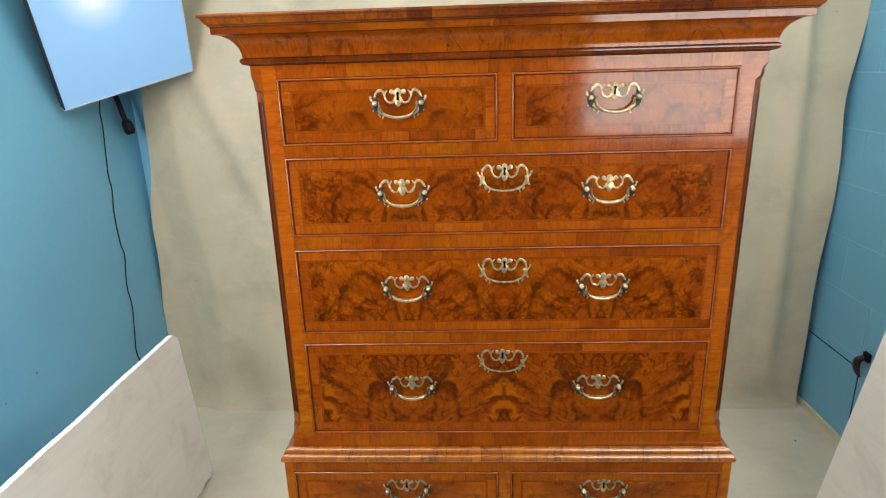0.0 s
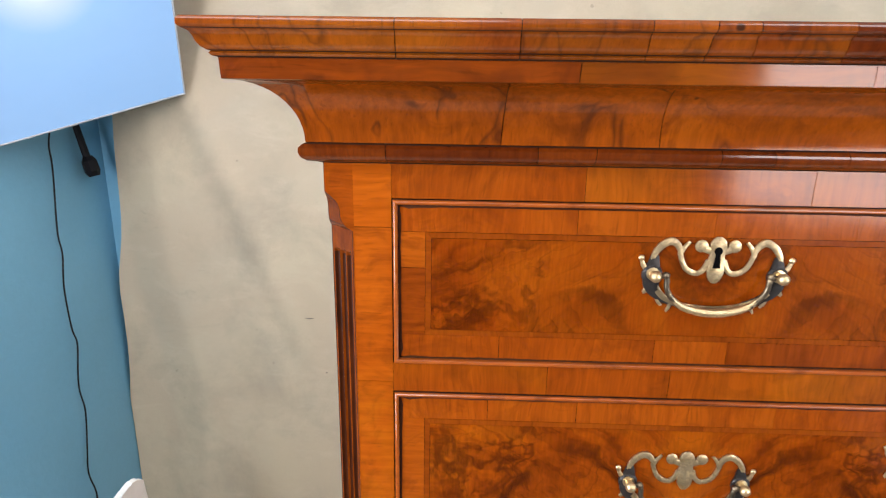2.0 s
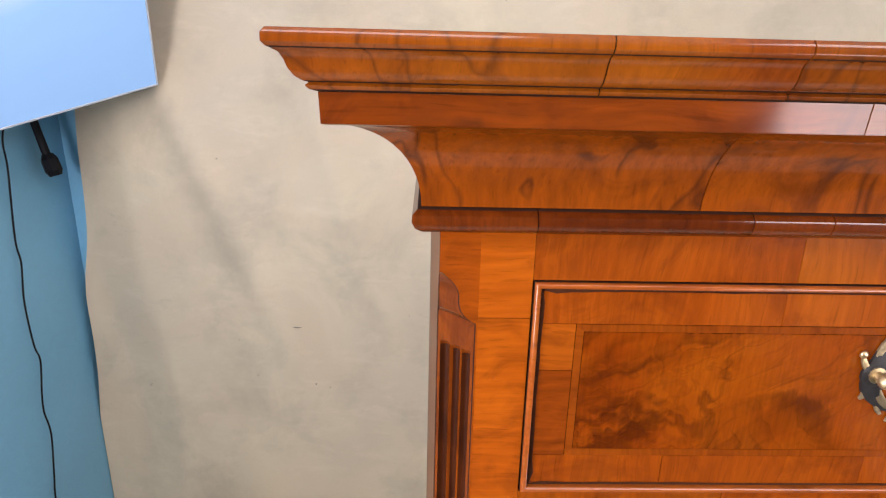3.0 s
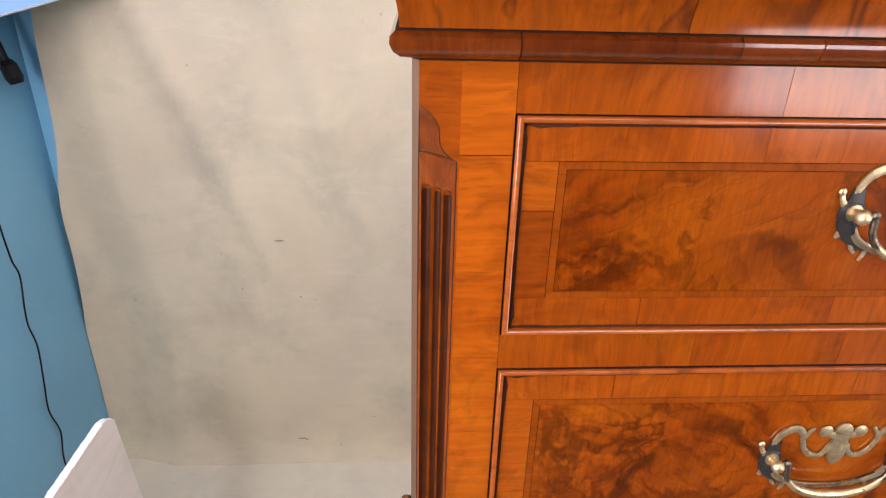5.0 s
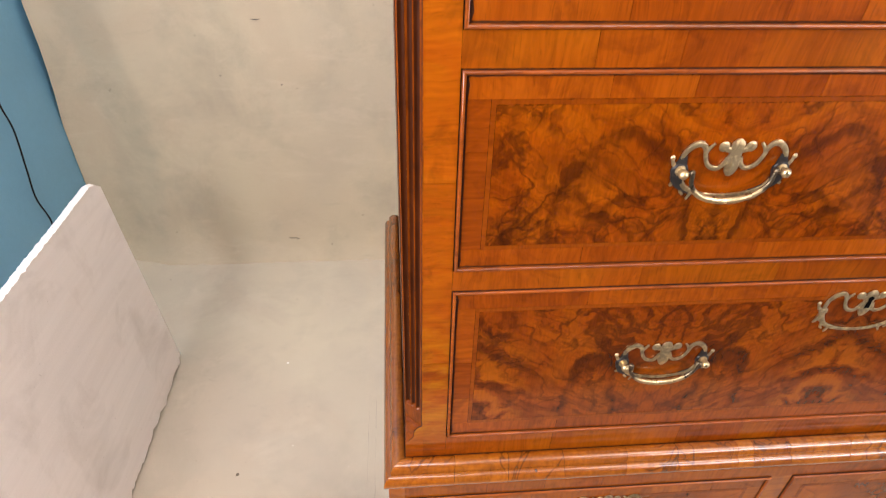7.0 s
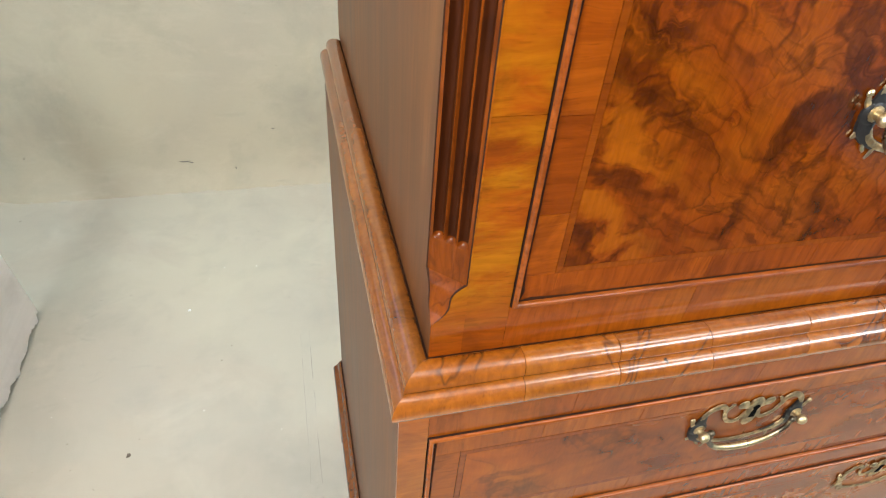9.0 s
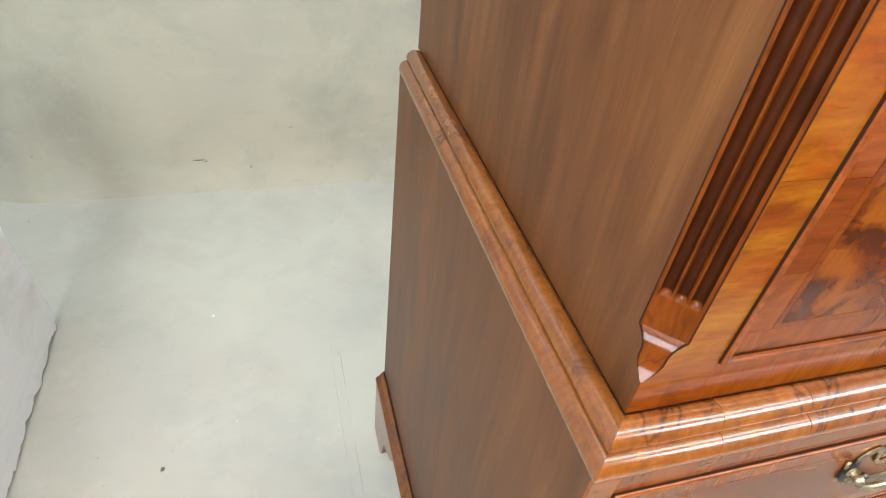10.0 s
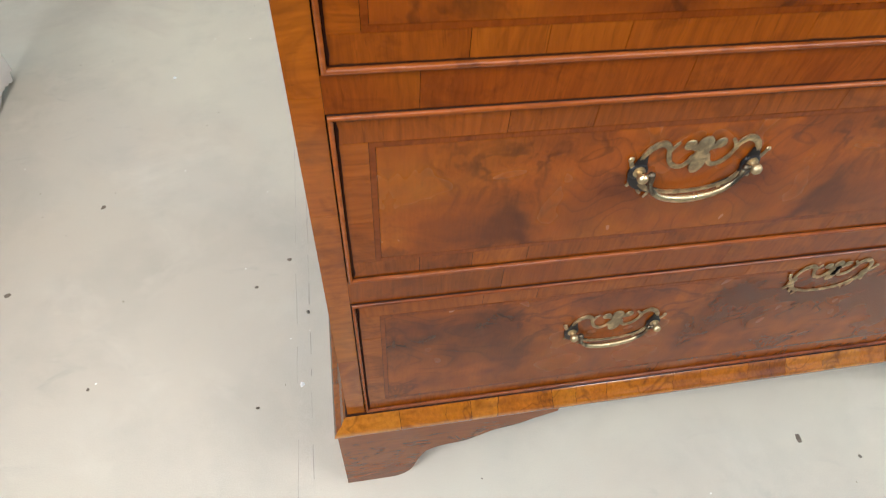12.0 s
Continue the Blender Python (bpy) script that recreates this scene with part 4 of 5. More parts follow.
def corner_column(parent, sgn, hw, z0, z1, tip0, cap0, flute0, flute1, cap1, tip1, chamfer):
    """Canted corner with three stopped flutes and an ogee stop at either end."""
    bm = bmesh.new()

    def cant(z):
        for tip, cap in ((tip0, cap0), (tip1, cap1)):
            s = (z - tip) / (cap - tip)
            if tip == tip0 and s <= 0 or tip == tip1 and s <= 0:
                return 0.0004
            if 0 < s < 1:
                return max(0.0004, chamfer * (0.54 * (1 - (1 - s / 0.5) ** 2) if s < 0.5 else 0.54 + 0.46 * (2 * s - 1) ** 3))
        return chamfer

    def depth(z):
        e = min(z - flute0, flute1 - z)
        return 0.0 if e <= 0 else 0.0034 * math.sqrt(min(1.0, e / 0.004) * (2 - min(1.0, e / 0.004)))
    zs = sorted({round(v, 5) for v in [z0, z1, *np.linspace(tip0 - 0.001, cap0 + 0.001, 34), cap0 - 0.0012, cap0, cap1, cap1 + 0.0012, *np.linspace(cap1 - 0.001, tip1 + 0.001, 34),
                                       *np.linspace(flute0 - 0.0005, flute0 + 0.005, 7), *np.linspace(flute1 - 0.005, flute1 + 0.0005, 7), *np.linspace(flute0 + 0.02, flute1 - 0.02, 9)]})
    rings = []
    for z in zs:
        c, f = cant(z), depth(z)
        ring = [(-hw + 0.0215, 0.0)]
        k = 31
        for i in range(k):
            s = i / (k - 1)
            groove = 0.0
            for mid in (0.22, 0.50, 0.78):
                e = abs(s - mid) / 0.115
                if e < 1:
                    groove = f * math.sqrt(1 - e * e)
            x, y = -hw + c * (1 - s), c * s
            ring.append((x + groove * 0.7071, y + groove * 0.7071))
        ring += [(-hw, 0.030), (-hw + 0.0215, 0.030)]
        rings.append([bm.verts.new((-sgn * x if sgn > 0 else x, y, z)) for x, y in ring])
    n = len(rings[0])
    for zi, (a, b) in enumerate(zip(rings, rings[1:])):
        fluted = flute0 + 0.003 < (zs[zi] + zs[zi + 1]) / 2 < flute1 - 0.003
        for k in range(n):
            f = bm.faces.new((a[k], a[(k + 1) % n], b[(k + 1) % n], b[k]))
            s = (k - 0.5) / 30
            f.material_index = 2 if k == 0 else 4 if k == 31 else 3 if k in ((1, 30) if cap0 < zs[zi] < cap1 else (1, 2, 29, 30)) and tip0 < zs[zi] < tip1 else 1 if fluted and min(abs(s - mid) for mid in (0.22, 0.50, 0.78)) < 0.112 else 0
    bm.faces.new(rings[0][::-1])
    bm.faces.new(rings[-1])
    bmesh.ops.recalc_face_normals(bm, faces=bm.faces[:])
    return part("corner_column", bm, [COLUMN, GROOVE, STILE, GRIME_SHADE, SIDE], parent, "canted corner with three stopped flutes", 38)


# ---------------------------------------------------------------- upper chest
HU, HD, YBACK = 0.5065, 0.4565, 0.565
ROWS_UP = [(1.5905, 1.7250), (1.3950, 1.5660), (1.1660, 1.3660), (0.9045, 1.1415)]
upper = thing("upper_chest", "upper half of a walnut chest on chest under a cornice", "chest", (0, 0, 0.866))


def own(name, bm, mats, parent, label="", smooth=None):
    """A part given in the room's own metres."""
    ob = part(name, bm, mats, parent, label, smooth)
    ob.matrix_parent_inverse = Matrix.Translation(-parent.location)
    return ob


for sgn in (-1, 1):
    x0, x1 = sorted((sgn * HU, sgn * (HU - 0.018)))
    own("side_panel", boxed(x0, x1, 0.030, YBACK, 0.866, 1.757), SIDE, upper, "plain dull-brown walnut side")
    x0, x1 = sorted((sgn * (HD + 0.0002), sgn * (HU - 0.0215)))
    st = own("stile", boxed(x0, x1, 0.0015, 0.030, 0.866, 1.757), CORE, upper, "amber crossbanded walnut stile")
    laid(st, x0, x1, 0.866, 1.757, 0.0, STILE, True, 31 + sgn, 0.09, 0.24)
    col = corner_column(upper, sgn, HU, 0.866, 1.757, 0.898, 0.928, 0.953, 1.681, 1.699, 1.7295, 0.0205)
    col.matrix_parent_inverse = Matrix.Translation(-upper.location)
own("back_panel", boxed(-HU + 0.018, HU - 0.018, YBACK - 0.012, YBACK - 0.002, 0.870, 1.80), CORE, upper)
own("top_panel", boxed(-HU - 0.05, HU + 0.05, -0.05, YBACK, 1.8275, 1.8435), SIDE, upper)
own("bottom_panel", boxed(-HU + 0.018, HU - 0.018, 0.031, YBACK - 0.012, 0.868, 0.885), CORE, upper)
EDGES = [1.757] + [z for lo, hi in ROWS_UP for z in (hi, lo)] + [0.866]
for top, low in zip(EDGES[::2], EDGES[1::2]):
    rl = own("rail", boxed(-HD, HD, 0.0015, 0.024, low, top), CORE, upper, "crossbanded walnut rail between the drawers")
    laid(rl, -HD, HD, low, top, 0.0, RAIL, False, int(top * 900), 0.05, 0.19)
own("divider", boxed(-0.0135, 0.0135, 0.0, 0.024, ROWS_UP[0][0], ROWS_UP[0][1]), STILE, upper)
own("dust_board", boxed(-HD, HD, 0.026, 0.034, 0.90, 1.73), CORE, upper)


def lift(ob, parent):
    ob.matrix_parent_inverse = Matrix.Translation(-parent.location)


HX = 0.2135
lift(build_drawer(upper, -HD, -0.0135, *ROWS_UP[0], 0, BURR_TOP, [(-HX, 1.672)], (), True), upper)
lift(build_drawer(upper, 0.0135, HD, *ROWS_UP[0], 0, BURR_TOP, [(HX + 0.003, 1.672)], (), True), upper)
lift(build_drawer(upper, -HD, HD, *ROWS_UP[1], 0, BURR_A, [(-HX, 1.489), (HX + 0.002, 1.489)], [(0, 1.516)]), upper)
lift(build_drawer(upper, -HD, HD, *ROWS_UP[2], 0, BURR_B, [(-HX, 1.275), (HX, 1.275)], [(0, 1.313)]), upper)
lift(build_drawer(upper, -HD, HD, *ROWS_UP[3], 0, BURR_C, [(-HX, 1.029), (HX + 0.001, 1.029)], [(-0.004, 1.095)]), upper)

ASTRAGAL = [(0.000, 1.7505), (0.004, 1.7520), (0.009, 1.7530), (0.0125, 1.7555), (0.0142, 1.7590), (0.0140, 1.7625), (0.0115, 1.7650), (0.0085, 1.7660)]
COVE_P = [(0.0090, 1.7662)] + [(0.0095 + 0.0395 * (1 - math.cos(a)), 1.7662 + 0.0425 * math.sin(a)) for a in np.linspace(0, math.pi / 2, 14)]
FASCIA_P = [(0.0485, 1.8085), (0.0500, 1.8090), (0.0505, 1.8215)]
TOP_P = [(0.0505, 1.8216), (0.0535, 1.8225), (0.0548, 1.8240), (0.0535, 1.8252), (0.0555, 1.8258), (0.0580, 1.8275), (0.0600, 1.8305), (0.0610, 1.8335), (0.0625, 1.8360), (0.0650, 1.8375), (0.0662, 1.8380), (0.0675, 1.8395), (0.0675, 1.8425), (0.0660, 1.8445), (0.0450, 1.8450)]
for name, prof, mt, label, dirt, short, long in (("astragal", ASTRAGAL, [ASTRAGAL_M, ASTRAGAL_M], "thin rounded bead under the cornice", (0, 6), 0.03, 0.11),
                                                ("cove", COVE_P, [COVE, COVE], "hollow cornice veneered in burr walnut", (), 0.09, 0.26),
                                                ("fascia", FASCIA_P, [FASCIA, FASCIA], "flat band of the cornice", (), 0.07, 0.20),
                                                ("top_moulding", TOP_P, [MOULD, MOULD_S], "crossgrained top moulding, chipped at the joints", (0, 3, 9), 0.025, 0.10)):
    moulded(name, [(o, z - 0.866) for o, z in prof], HU, 0.0, YBACK, mt, upper, label, dirt, short, long, len(name))

# ---------------------------------------------------------------- base chest
HL, YL, HDL = 0.5290, -0.0225, 0.5085
ROWS_LOW = [(0.672, 0.812), (0.466, 0.644), (0.203, 0.434)]
base = thing("base_chest", "lower half of a walnut chest on chest on bracket feet", "chest", (0, 0, 0))
for sgn in (-1, 1):
    x0, x1 = sorted((sgn * HL, sgn * (HL - 0.018)))
    part("side_panel", boxed(x0, x1, YL + 0.003, YBACK, 0.165, 0.842), SIDE, base, "plain dull-brown walnut side")
    x0, x1 = sorted((sgn * (HDL + 0.0002), sgn * (HL - 0.0001)))
    st = part("stile", boxed(*sorted((sgn * (HDL + 0.0002), sgn * (HL - 0.018))), YL + 0.0028, YL + 0.03, 0.165, 0.841), CORE, base, "narrow amber walnut stile")
    rnd = random.Random(41 + sgn)
    for p, q in cuts(0.165, 0.841, 0.10, 0.24, rnd):
        part("veneer_piece", boxed(x0, x1, YL + rnd.uniform(0, 0.0002), YL + 0.0028, p, q), STILE_B, st)
part("back_panel", boxed(-HL + 0.018, HL - 0.018, YBACK - 0.012, YBACK - 0.002, 0.165, 0.84), CORE, base)
part("top_panel", boxed(-HL + 0.018, HL - 0.018, YL + 0.03, YBACK - 0.013, 0.845, 0.864), CORE, base)
part("bottom_panel", boxed(-HL + 0.018, HL - 0.018, YL + 0.03, YBACK - 0.013, 0.166, 0.185), CORE, base)
EDGES = [0.842] + [z for lo, hi in ROWS_LOW for z in (hi, lo)] + [0.170]
for top, low in zip(EDGES[::2], EDGES[1::2]):
    rl = part("rail", boxed(-HDL, HDL, YL + 0.0015, YL + 0.024, low, top), CORE, base, "crossbanded walnut rail between the drawers")
    laid(rl, -HDL, HDL, low, top, YL, RAIL_B, False, int(top * 900), 0.05, 0.19)
part("divider", boxed(-0.0145, 0.0145, YL, YL + 0.024, 0.672, 0.812), STILE_B, base)
part("dust_board", boxed(-HDL, HDL, YL + 0.026, YL + 0.034, 0.19, 0.83), CORE, base)
HX = 0.2355
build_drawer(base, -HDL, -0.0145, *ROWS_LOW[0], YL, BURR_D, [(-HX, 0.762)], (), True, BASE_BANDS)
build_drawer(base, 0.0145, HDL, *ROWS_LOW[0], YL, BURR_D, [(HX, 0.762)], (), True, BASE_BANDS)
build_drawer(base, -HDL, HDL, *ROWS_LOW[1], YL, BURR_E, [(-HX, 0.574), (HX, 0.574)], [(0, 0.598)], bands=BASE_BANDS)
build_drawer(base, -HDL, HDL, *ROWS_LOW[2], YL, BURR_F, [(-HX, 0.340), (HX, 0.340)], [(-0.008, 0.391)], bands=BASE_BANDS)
WAIST = [(0.0215, 0.8372), (0.0222, 0.8384), (0.0250, 0.8396), (0.0274, 0.8430), (0.0280, 0.8475), (0.0268, 0.8525), (0.0240, 0.8562), (0.0205, 0.8578), (0.0182, 0.8580), (0.0176, 0.8590), (0.0190, 0.8596), (0.0192, 0.8625), (0.0178, 0.8668), (0.0145, 0.8700), (0.0100, 0.8714), (0.0050, 0.8708), (0.0022, 0.8698), (0.0016, 0.8688), (0.0002, 0.8686), (0.0002, 0.8660)]
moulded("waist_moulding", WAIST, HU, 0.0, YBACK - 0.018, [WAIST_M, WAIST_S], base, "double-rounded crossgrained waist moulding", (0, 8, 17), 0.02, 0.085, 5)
BASE_P = [(0.0222, 0.2005), (0.0250, 0.1995), (0.0285, 0.1960), (0.0305, 0.1915), (0.0330, 0.1880), (0.0365, 0.1860), (0.0395, 0.1830), (0.0405, 0.1790), (0.0400, 0.1750), (0.0380, 0.1735), (0.0300, 0.1730)]
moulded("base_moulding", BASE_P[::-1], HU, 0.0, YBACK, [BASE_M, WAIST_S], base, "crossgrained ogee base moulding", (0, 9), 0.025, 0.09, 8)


def bracket_foot(outline):
    """One cheek of a bracket foot: outline of (distance from the corner, height of the lower edge)."""
    bm = bmesh.new()
    pts = curve_through(outline, 5)
    rows = []
    for d, z in pts:
        rows.append([bm.verts.new((d, t, zz)) for t in (0.0, 0.018) for zz in (z, 0.1732)])
    for a, b in zip(rows, rows[1:]):
        for f in ((a[0], b[0], b[1], a[1]), (a[2], a[3], b[3], b[2]), (a[0], a[2], b[2], b[0]), (a[1], b[1], b[3], a[3])):
            bm.faces.new(f)
    bm.faces.new((rows[0][0], rows[0][1], rows[0][3], rows[0][2]))
    bm.faces.new((rows[-1][0], rows[-1][2], rows[-1][3], rows[-1][1]))
    bmesh.ops.recalc_face_normals(bm, faces=bm.faces[:])
    return bm


FOOT = [(0.0, 0.0005), (0.040, 0.0005), (0.072, 0.003), (0.090, 0.022), (0.100, 0.058), (0.112, 0.086), (0.135, 0.098), (0.160, 0.102), (0.178, 0.112), (0.200, 0.126), (0.228, 0.134), (0.250, 0.146), (0.280, 0.1600)]
FOOT_SIDE = [(0.0, 0.0005), (0.036, 0.0005), (0.064, 0.003), (0.080, 0.022), (0.090, 0.058), (0.100, 0.086), (0.120, 0.098), (0.140, 0.112), (0.160, 0.130), (0.180, 0.1600)]
FOOT_M = banded("bracket_foot_veneer", "x", spread=0.1, dark=(0.20, 0.045, 0.007), mid=(0.44, 0.105, 0.010), light=(0.60, 0.165, 0.016))
OX, OY = HU + 0.0375, -0.0375
for sgn in (-1, 1):
    f = part("bracket_foot", bracket_foot(FOOT), FOOT_M, base, "shaped walnut bracket foot")
    f.matrix_basis = Matrix.Translation((sgn * OX, OY, 0)) @ Matrix.Diagonal((-sgn, 1, 1, 1))
    for y, d in ((OY + 0.0185, 1), (YBACK + 0.004, -1)):
        c = part("bracket_foot", bracket_foot(FOOT_SIDE), FOOT_M, base, "shaped walnut bracket foot")
        c.matrix_basis = Matrix.Translation((sgn * OX, y, 0)) @ Matrix(((0, -sgn, 0, 0), (d, 0, 0, 0), (0, 0, 1, 0), (0, 0, 0, 1)))
part("plinth_rail", boxed(-HL + 0.01, HL - 0.01, YL + 0.004, YL + 0.02, 0.1605, 0.1725), FOOT_M, base)

# ---------------------------------------------------------------- boards
def build_board(name, label, y0, y1, height, foot, lean, ragged_top, seed, rear_tilt=0.0):
    """White board standing on edge and leaning outwards, broken along its lower and upper edges."""
    rnd = random.Random(seed)
    bm = bmesh.new()
    n, t = 420, 0.020
    rows = []
    for i in range(n + 1):
        y = y1 + (y0 - y1) * i / n
        rag = 0.5 + 0.5 * noise.noise((y * 19, seed, 5.0)) + 0.45 * noise.noise((y * 63, seed, 2.0)) + rnd.uniform(-0.10, 0.10)
        bot = 0.0 if i % 97 == 60 else max(0.0, min(0.034, 0.024 * rag + 0.012 * math.exp(-i * 0.09)))
        nick = (0.0022 * noise.noise((y * 55, seed, 1.0)) + 0.0016 * noise.noise((y * 150, seed, 3.0)) + rnd.uniform(-0.0006, 0.0006)) if ragged_top else 0.0
        top = height + nick - 0.026 * max(0.0, 1 - i / 16.0) ** 1.8 + 0.006 * noise.noise((y * 4, seed, 0))
        row = []
        for s, z in ((0, bot), (1, bot), (1, top - 0.003 + 0.002 * noise.noise((y * 80, seed, 7.0))), (0.55, top + 0.0015), (0, top - 0.0025 + 0.0015 * noise.noise((y * 95, seed, 9.0)))):
            f = z / height
            row.append(bm.verts.new((foot + lean * f + (-t if lean < 0 else t) * s, y + rear_tilt * f, z)))
        rows.append(row)
    for a, b in zip(rows, rows[1:]):
        for k in range(5):
            f = bm.faces.new((a[k], a[(k + 1) % 5], b[(k + 1) % 5], b[k]))
            f.material_index = 0 if k in (4, 1) else 1
    bm.faces.new(rows[0]).material_index = 1
    bm.faces.new(rows[-1][::-1]).material_index = 1
    bmesh.ops.recalc_face_normals(bm, faces=bm.faces[:])
    return tagged(part(name, bm, [BOARD_M, BOARD_EDGE], None, label), "", "board", "white reflector boards")


build_board("foam_board", "chalky white board with broken edges leaning on the blue wall", -0.35, 1.002, 0.712, -1.248, -0.058, True, 4)
build_board("foam_board", "tall white board with a scuffed face leaning outwards", -0.30, 0.66, 1.25, 1.165, 0.230, True, 9)

# ---------------------------------------------------------------- cord and arm in the corner
bm = bmesh.new()
cord = [(-1.660, 1.380, 1.68), (-1.676, 1.370, 1.60), (-1.678, 1.371, 1.52), (-1.678, 1.345, 1.328), (-1.678, 1.350, 1.252), (-1.678, 1.331, 1.143), (-1.678, 1.334, 1.004), (-1.678, 1.348, 0.941), (-1.678, 1.327, 0.842), (-1.678, 1.320, 0.782), (-1.678, 1.331, 0.695), (-1.678, 1.310, 0.571), (-1.678, 1.294, 0.475), (-1.678, 1.316, 0.370), (-1.678, 1.294, 0.280), (-1.676, 1.285, 0.15), (-1.66, 1.22, 0.004), (-1.60, 1.10, 0.004)]
tube(bm, [(*c, 0.0026) for c in curve_through(cord, 8)], sides=6)
tagged(part("power_cord", bm, PLASTIC_BLACK, None, "thin black cord hanging down the blue wall", 60), "", "cord")
arm = thing("tilt_handle", "black tilt handle with a ribbed knob under the softbox", "handle", (-1.640, 1.505, 1.50))
bm = bmesh.new()
tube(bm, [(-0.055, 0.0, 0.30, 0.011), (-0.035, 0.0, 0.165, 0.011), (-0.012, 0.0, 0.055, 0.012), (0.0, 0.0, 0.020, 0.012)], sides=10)
part("rod", bm, PLASTIC_BLACK, arm, "", 40)
bm = bmesh.new()
tube(bm, [(-0.008, 0, 0.045, 0.015), (-0.004, 0, 0.030, 0.023), (0.004, 0, -0.004, 0.024), (0.008, 0, -0.020, 0.017)], sides=8)
part("knob", bm, PLASTIC_BLACK, arm)

# ---------------------------------------------------------------- east wall hatch and hook
hatch = setting("hatch", boxed(XR - 0.004, XR + 0.008, 1.205, 1.600, 0.038, 0.400, bevel=0.002), BLUE_M, "blue painted hatch with a dark joint round it", "hatch")
setting("hatch_joint", boxed(XR - 0.0015, XR + 0.006, 1.200, 1.605, 0.036, 0.405), CORE, "dark open joint round the hatch", "trim")
hook = thing("wall_hook", "dark brown and black hook on the blue wall", "hook", (XR - 0.004, 1.165, 0.45))
bm = bmesh.new()
tube(bm, curve_through([(-0.012, 0, 0.030, 0.012), (-0.030, 0.012, 0.010, 0.017), (-0.026, 0.016, -0.030, 0.014), (-0.012, 0.008, -0.070, 0.005)], 4), sides=8)
part("blade", bm, plain("dark_brown_leather", (0.028, 0.010, 0.008), 0.5), hook, "", 50)
part("plate", boxed(-0.012, 0.002, -0.025, 0.015, 0.015, 0.055, bevel=0.003), PLASTIC_BLACK, hook)

# ---------------------------------------------------------------- marks and crumbs
bm = bmesh.new()
edge = random.Random(3)
box(bm, -0.614, -0.592, -0.25, 0.86, 0.0, 0.0004)
for xe, wide in ((-0.614, 0.0008), (-0.592, 0.0014)):
    y, x = -0.25, xe
    while y < 0.85:
        run = edge.uniform(0.012, 0.05)
        x2 = xe + edge.uniform(-0.0008, 0.0008)
        t = wide * edge.uniform(0.15, 1.0)
        if edge.random() < 0.35:
            y, x = y + run, x2
            continue
        q = [bm.verts.new(c) for c in ((x - t / 2, y, 0.0007), (x + t / 2, y, 0.0007), (x2 + t / 2, y + run, 0.0007), (x2 - t / 2, y + run, 0.0007))]
        bm.faces.new(q).material_index = 1
        y, x = y + run, x2
tagged(part("floor_tape", bm, [TAPE_M, plain("tape_edge_dirt", (0.30, 0.27, 0.235), 0.9)], None, "strip of clear tape with grubby edges stuck along the floor"), "", "tape", "", "structure")


def crumbs(name, label, mat, spots, seed):
    rnd = random.Random(seed)
    bm = bmesh.new()
    for x, y, r in spots:
        r *= 1.25 if r > 0.0025 else 1.0
        base_v = [bm.verts.new((x + r * rnd.uniform(0.5, 1.1) * math.cos(k * math.tau / 6), y + r * rnd.uniform(0.5, 1.1) * math.sin(k * math.tau / 6), 0.0003)) for k in range(6)]
        tip = bm.verts.new((x, y, r * rnd.uniform(0.5, 0.9)))
        for k in range(6):
            bm.faces.new((base_v[k], base_v[(k + 1) % 6], tip))
        bm.faces.new(base_v[::-1])
    tagged(part(name, bm, mat, None, label), "", "crumbs", "", "stuff")


rnd = random.Random(21)
dark = [(-0.98, 0.555, 0.005), (-0.625, 0.382, 0.0045), (-0.594, 0.262, 0.004), (-0.684, 0.326, 0.004), (-1.10, 0.363, 0.005), (-0.674, 0.096, 0.003), (0.15, -0.072, 0.006), (-0.055, -0.02, 0.003), (0.015, -0.04, 0.004), (0.232, -0.112, 0.003), (-0.933, 0.163, 0.003), (-1.35, 0.62, 0.004), (1.45, 1.25, 0.005)]
dark += [(rnd.uniform(-1.2, 1.2), rnd.uniform(-0.7, 1.45), rnd.uniform(0.0008, 0.0022)) for _ in range(120)]
dark = [d for d in dark if not (abs(d[0]) < 0.56 and d[1] > -0.05)]
crumbs("dirt_crumbs", "dark crumbs of dirt scattered on the floor", DIRT_M, dark, 5)
pale = [(-0.893, 0.970, 0.0045), (-0.606, 0.126, 0.0045)] + [(rnd.uniform(-1.2, 1.2), rnd.uniform(-0.7, 1.45), rnd.uniform(0.0008, 0.0022)) for _ in range(60)]
pale = [d for d in pale if not (abs(d[0]) < 0.56 and d[1] > -0.05)]
crumbs("paint_chips", "small white paint chips on the floor", CHIP_M, pale, 6)
bm = bmesh.new()
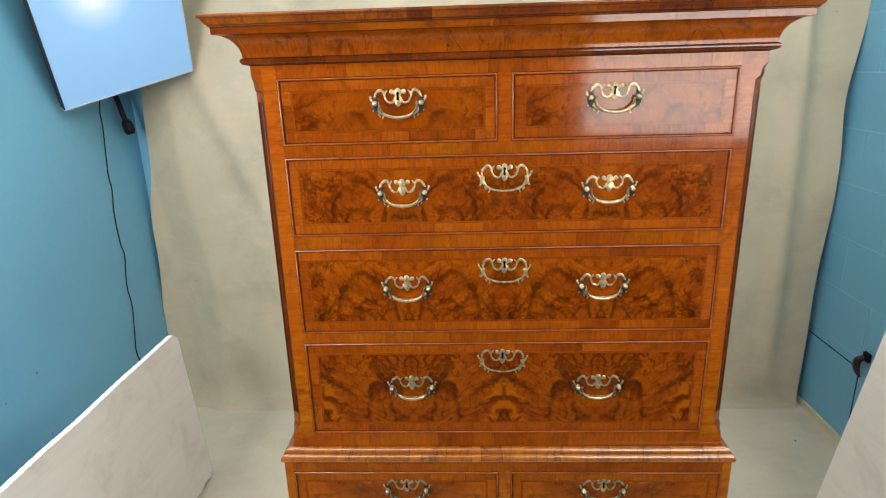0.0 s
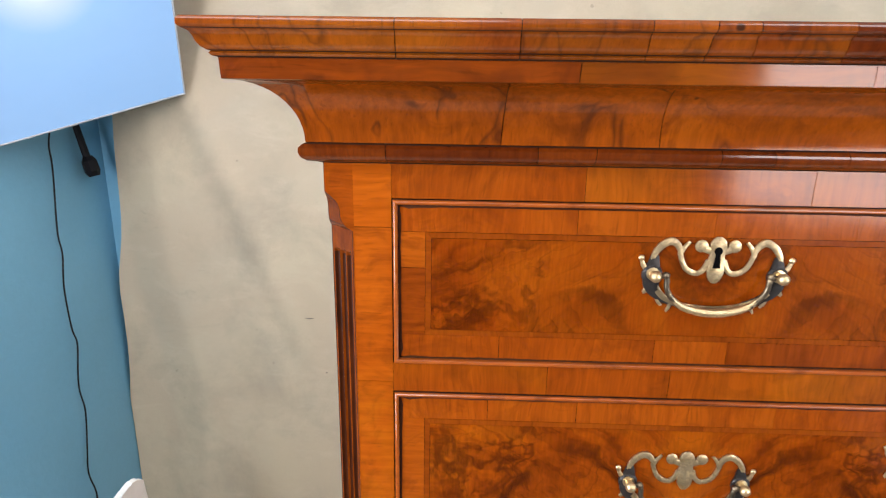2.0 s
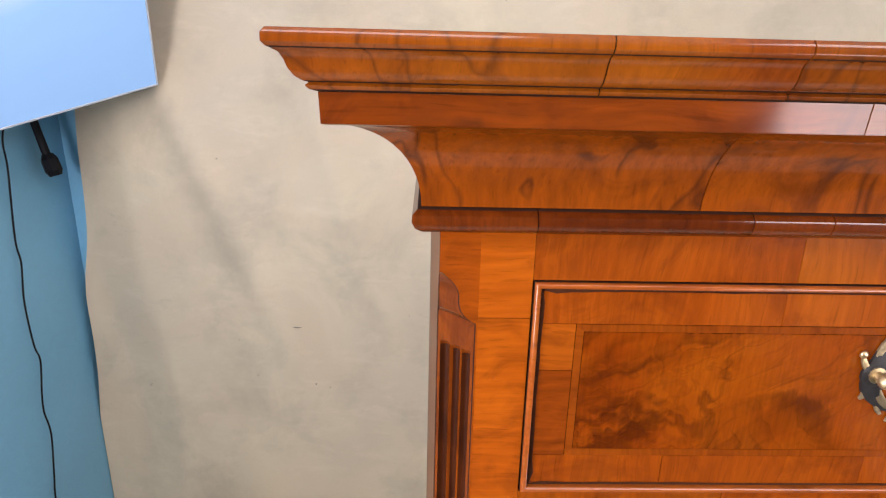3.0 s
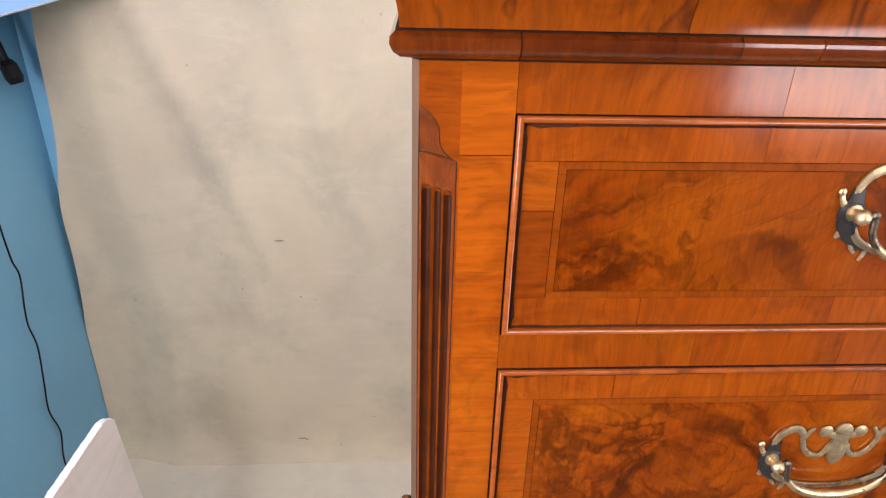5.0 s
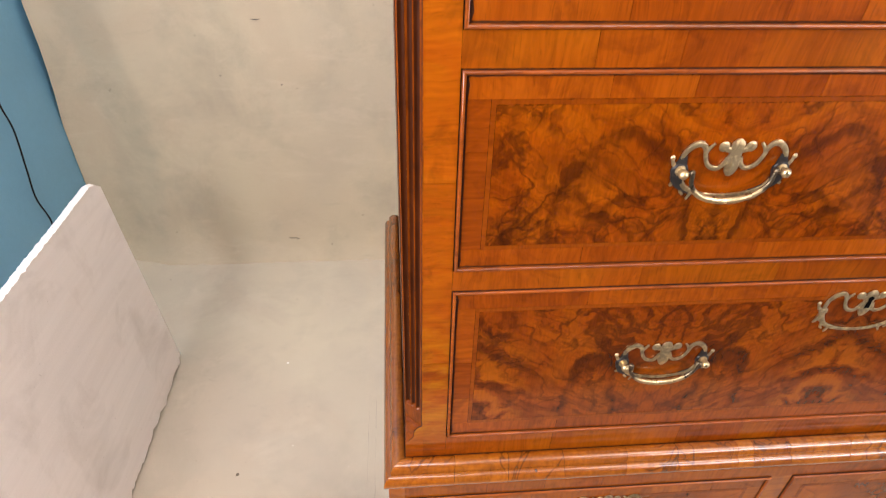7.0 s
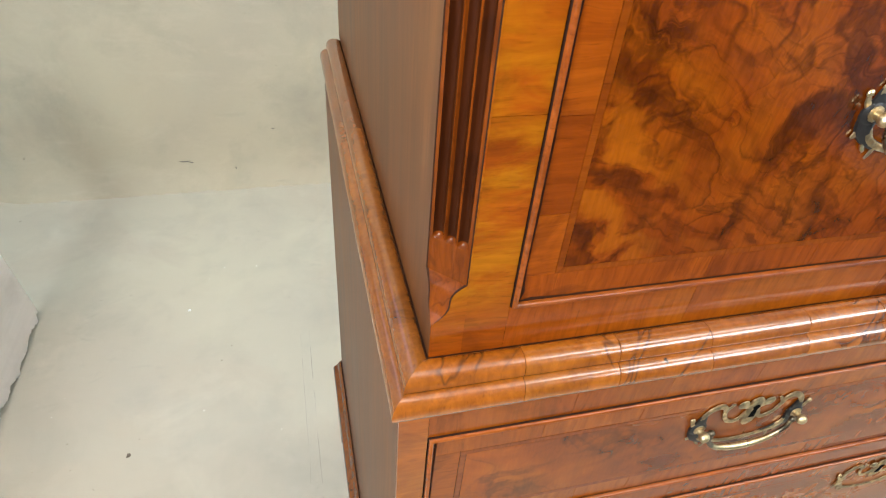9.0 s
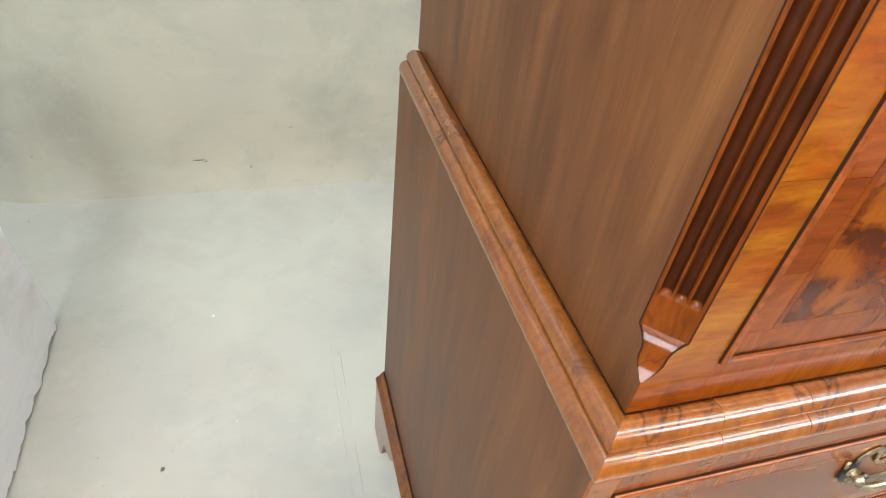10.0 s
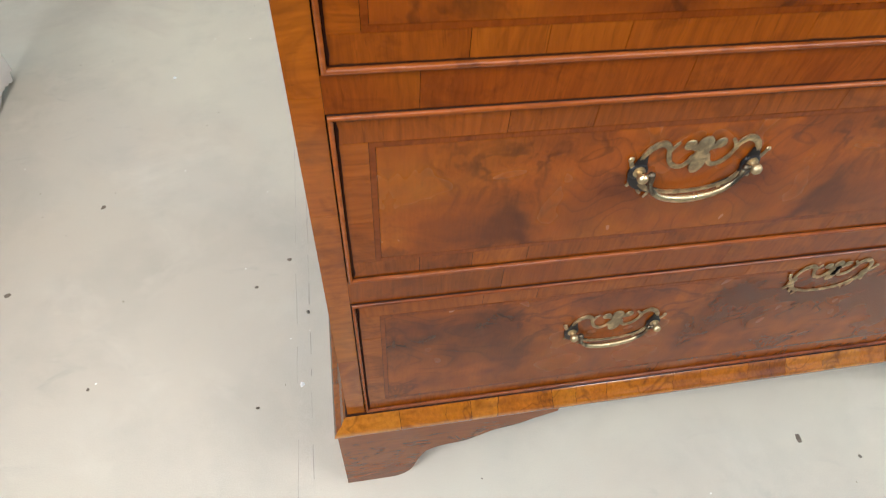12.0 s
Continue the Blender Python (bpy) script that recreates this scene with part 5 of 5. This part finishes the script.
for x, z, w, h in ((-0.934, 0.103, 0.034, 0.004), (-0.915, 0.098, 0.014, 0.003), (-0.891, 0.748, 0.006, 0.006), (-0.842, 0.733, 0.004, 0.003), (-0.945, 0.966, 0.030, 0.003), (-1.091, 0.779, 0.005, 0.004), (-1.166, 1.532, 0.004, 0.004), (-0.647, 0.204, 0.012, 0.002), (-0.78, 0.07, 0.004, 0.010), (1.418, 1.017, 0.005, 0.004)):
    y = min(backdrop_y(x - w, z), backdrop_y(x + w, z), backdrop_y(x, z)) - 0.0042
    ring = [bm.verts.new((x + w / 2 * math.cos(a) * (1 + 0.25 * math.sin(3 * a)), y, z + h / 2 * math.sin(a) + 0.15 * h * math.cos(2 * a))) for a in np.linspace(0, math.tau, 11)[:-1]]
    back = [bm.verts.new((v.co.x, y + 0.003, v.co.z)) for v in ring]
    bm.faces.new(ring[::-1])
    for i in range(10):
        bm.faces.new((ring[i], ring[(i + 1) % 10], back[(i + 1) % 10], back[i]))
bmesh.ops.recalc_face_normals(bm, faces=bm.faces[:])
tagged(part("scuff_marks", bm, plain("grey_scuff", (0.20, 0.17, 0.14), 0.9), None, "small grey scuffs on the canvas backdrop"), "", "scuffs", "", "stuff")

bm = bmesh.new()
for y, z, w, h in ((0.691, 0.693, 0.014, 0.007), (0.692, 0.430, 0.007, 0.014), (0.526, 0.664, 0.010, 0.004)):
    ring = [bm.verts.new((XL + 0.0012, y + w / 2 * math.cos(a) * (1 + 0.3 * math.sin(2 * a)), z + h / 2 * math.sin(a))) for a in np.linspace(0, math.tau, 10)[:-1]]
    tip = bm.verts.new((XL + 0.003, y, z))
    for i in range(9):
        bm.faces.new((ring[i], ring[(i + 1) % 9], tip))
tagged(part("wall_chips", bm, DIRT_M, None, "small dark chips in the blue wall paint"), "", "chips", "", "stuff")

# ---------------------------------------------------------------- blocks of the east wall
def block_mesh(length, height):
    return mesh_of("block", boxed(0.0, 0.0032, 0.0, length, 0.0, height, bevel=0.0012), BLUE_M)


FULL, HALF, EDGE = block_mesh(0.4430, 0.2370), block_mesh(0.2180, 0.2370), block_mesh(0.4430, 0.2025)
for row in range(11):
    z = 0.0 if row == 0 else 0.2085 + 0.2430 * (row - 1)
    y = 1.658
    lengths = [0.222] if row % 2 else []
    while y - (lengths[-1] if lengths else 0) > 0.4:
        step = 0.222 if row % 2 and y == 1.658 else 0.447
        part("block", HALF if step == 0.222 and row else EDGE if row == 0 else FULL, None, wall_east, at=(XR, y - step, z))
        y -= step + 0.003
        lengths = [0]
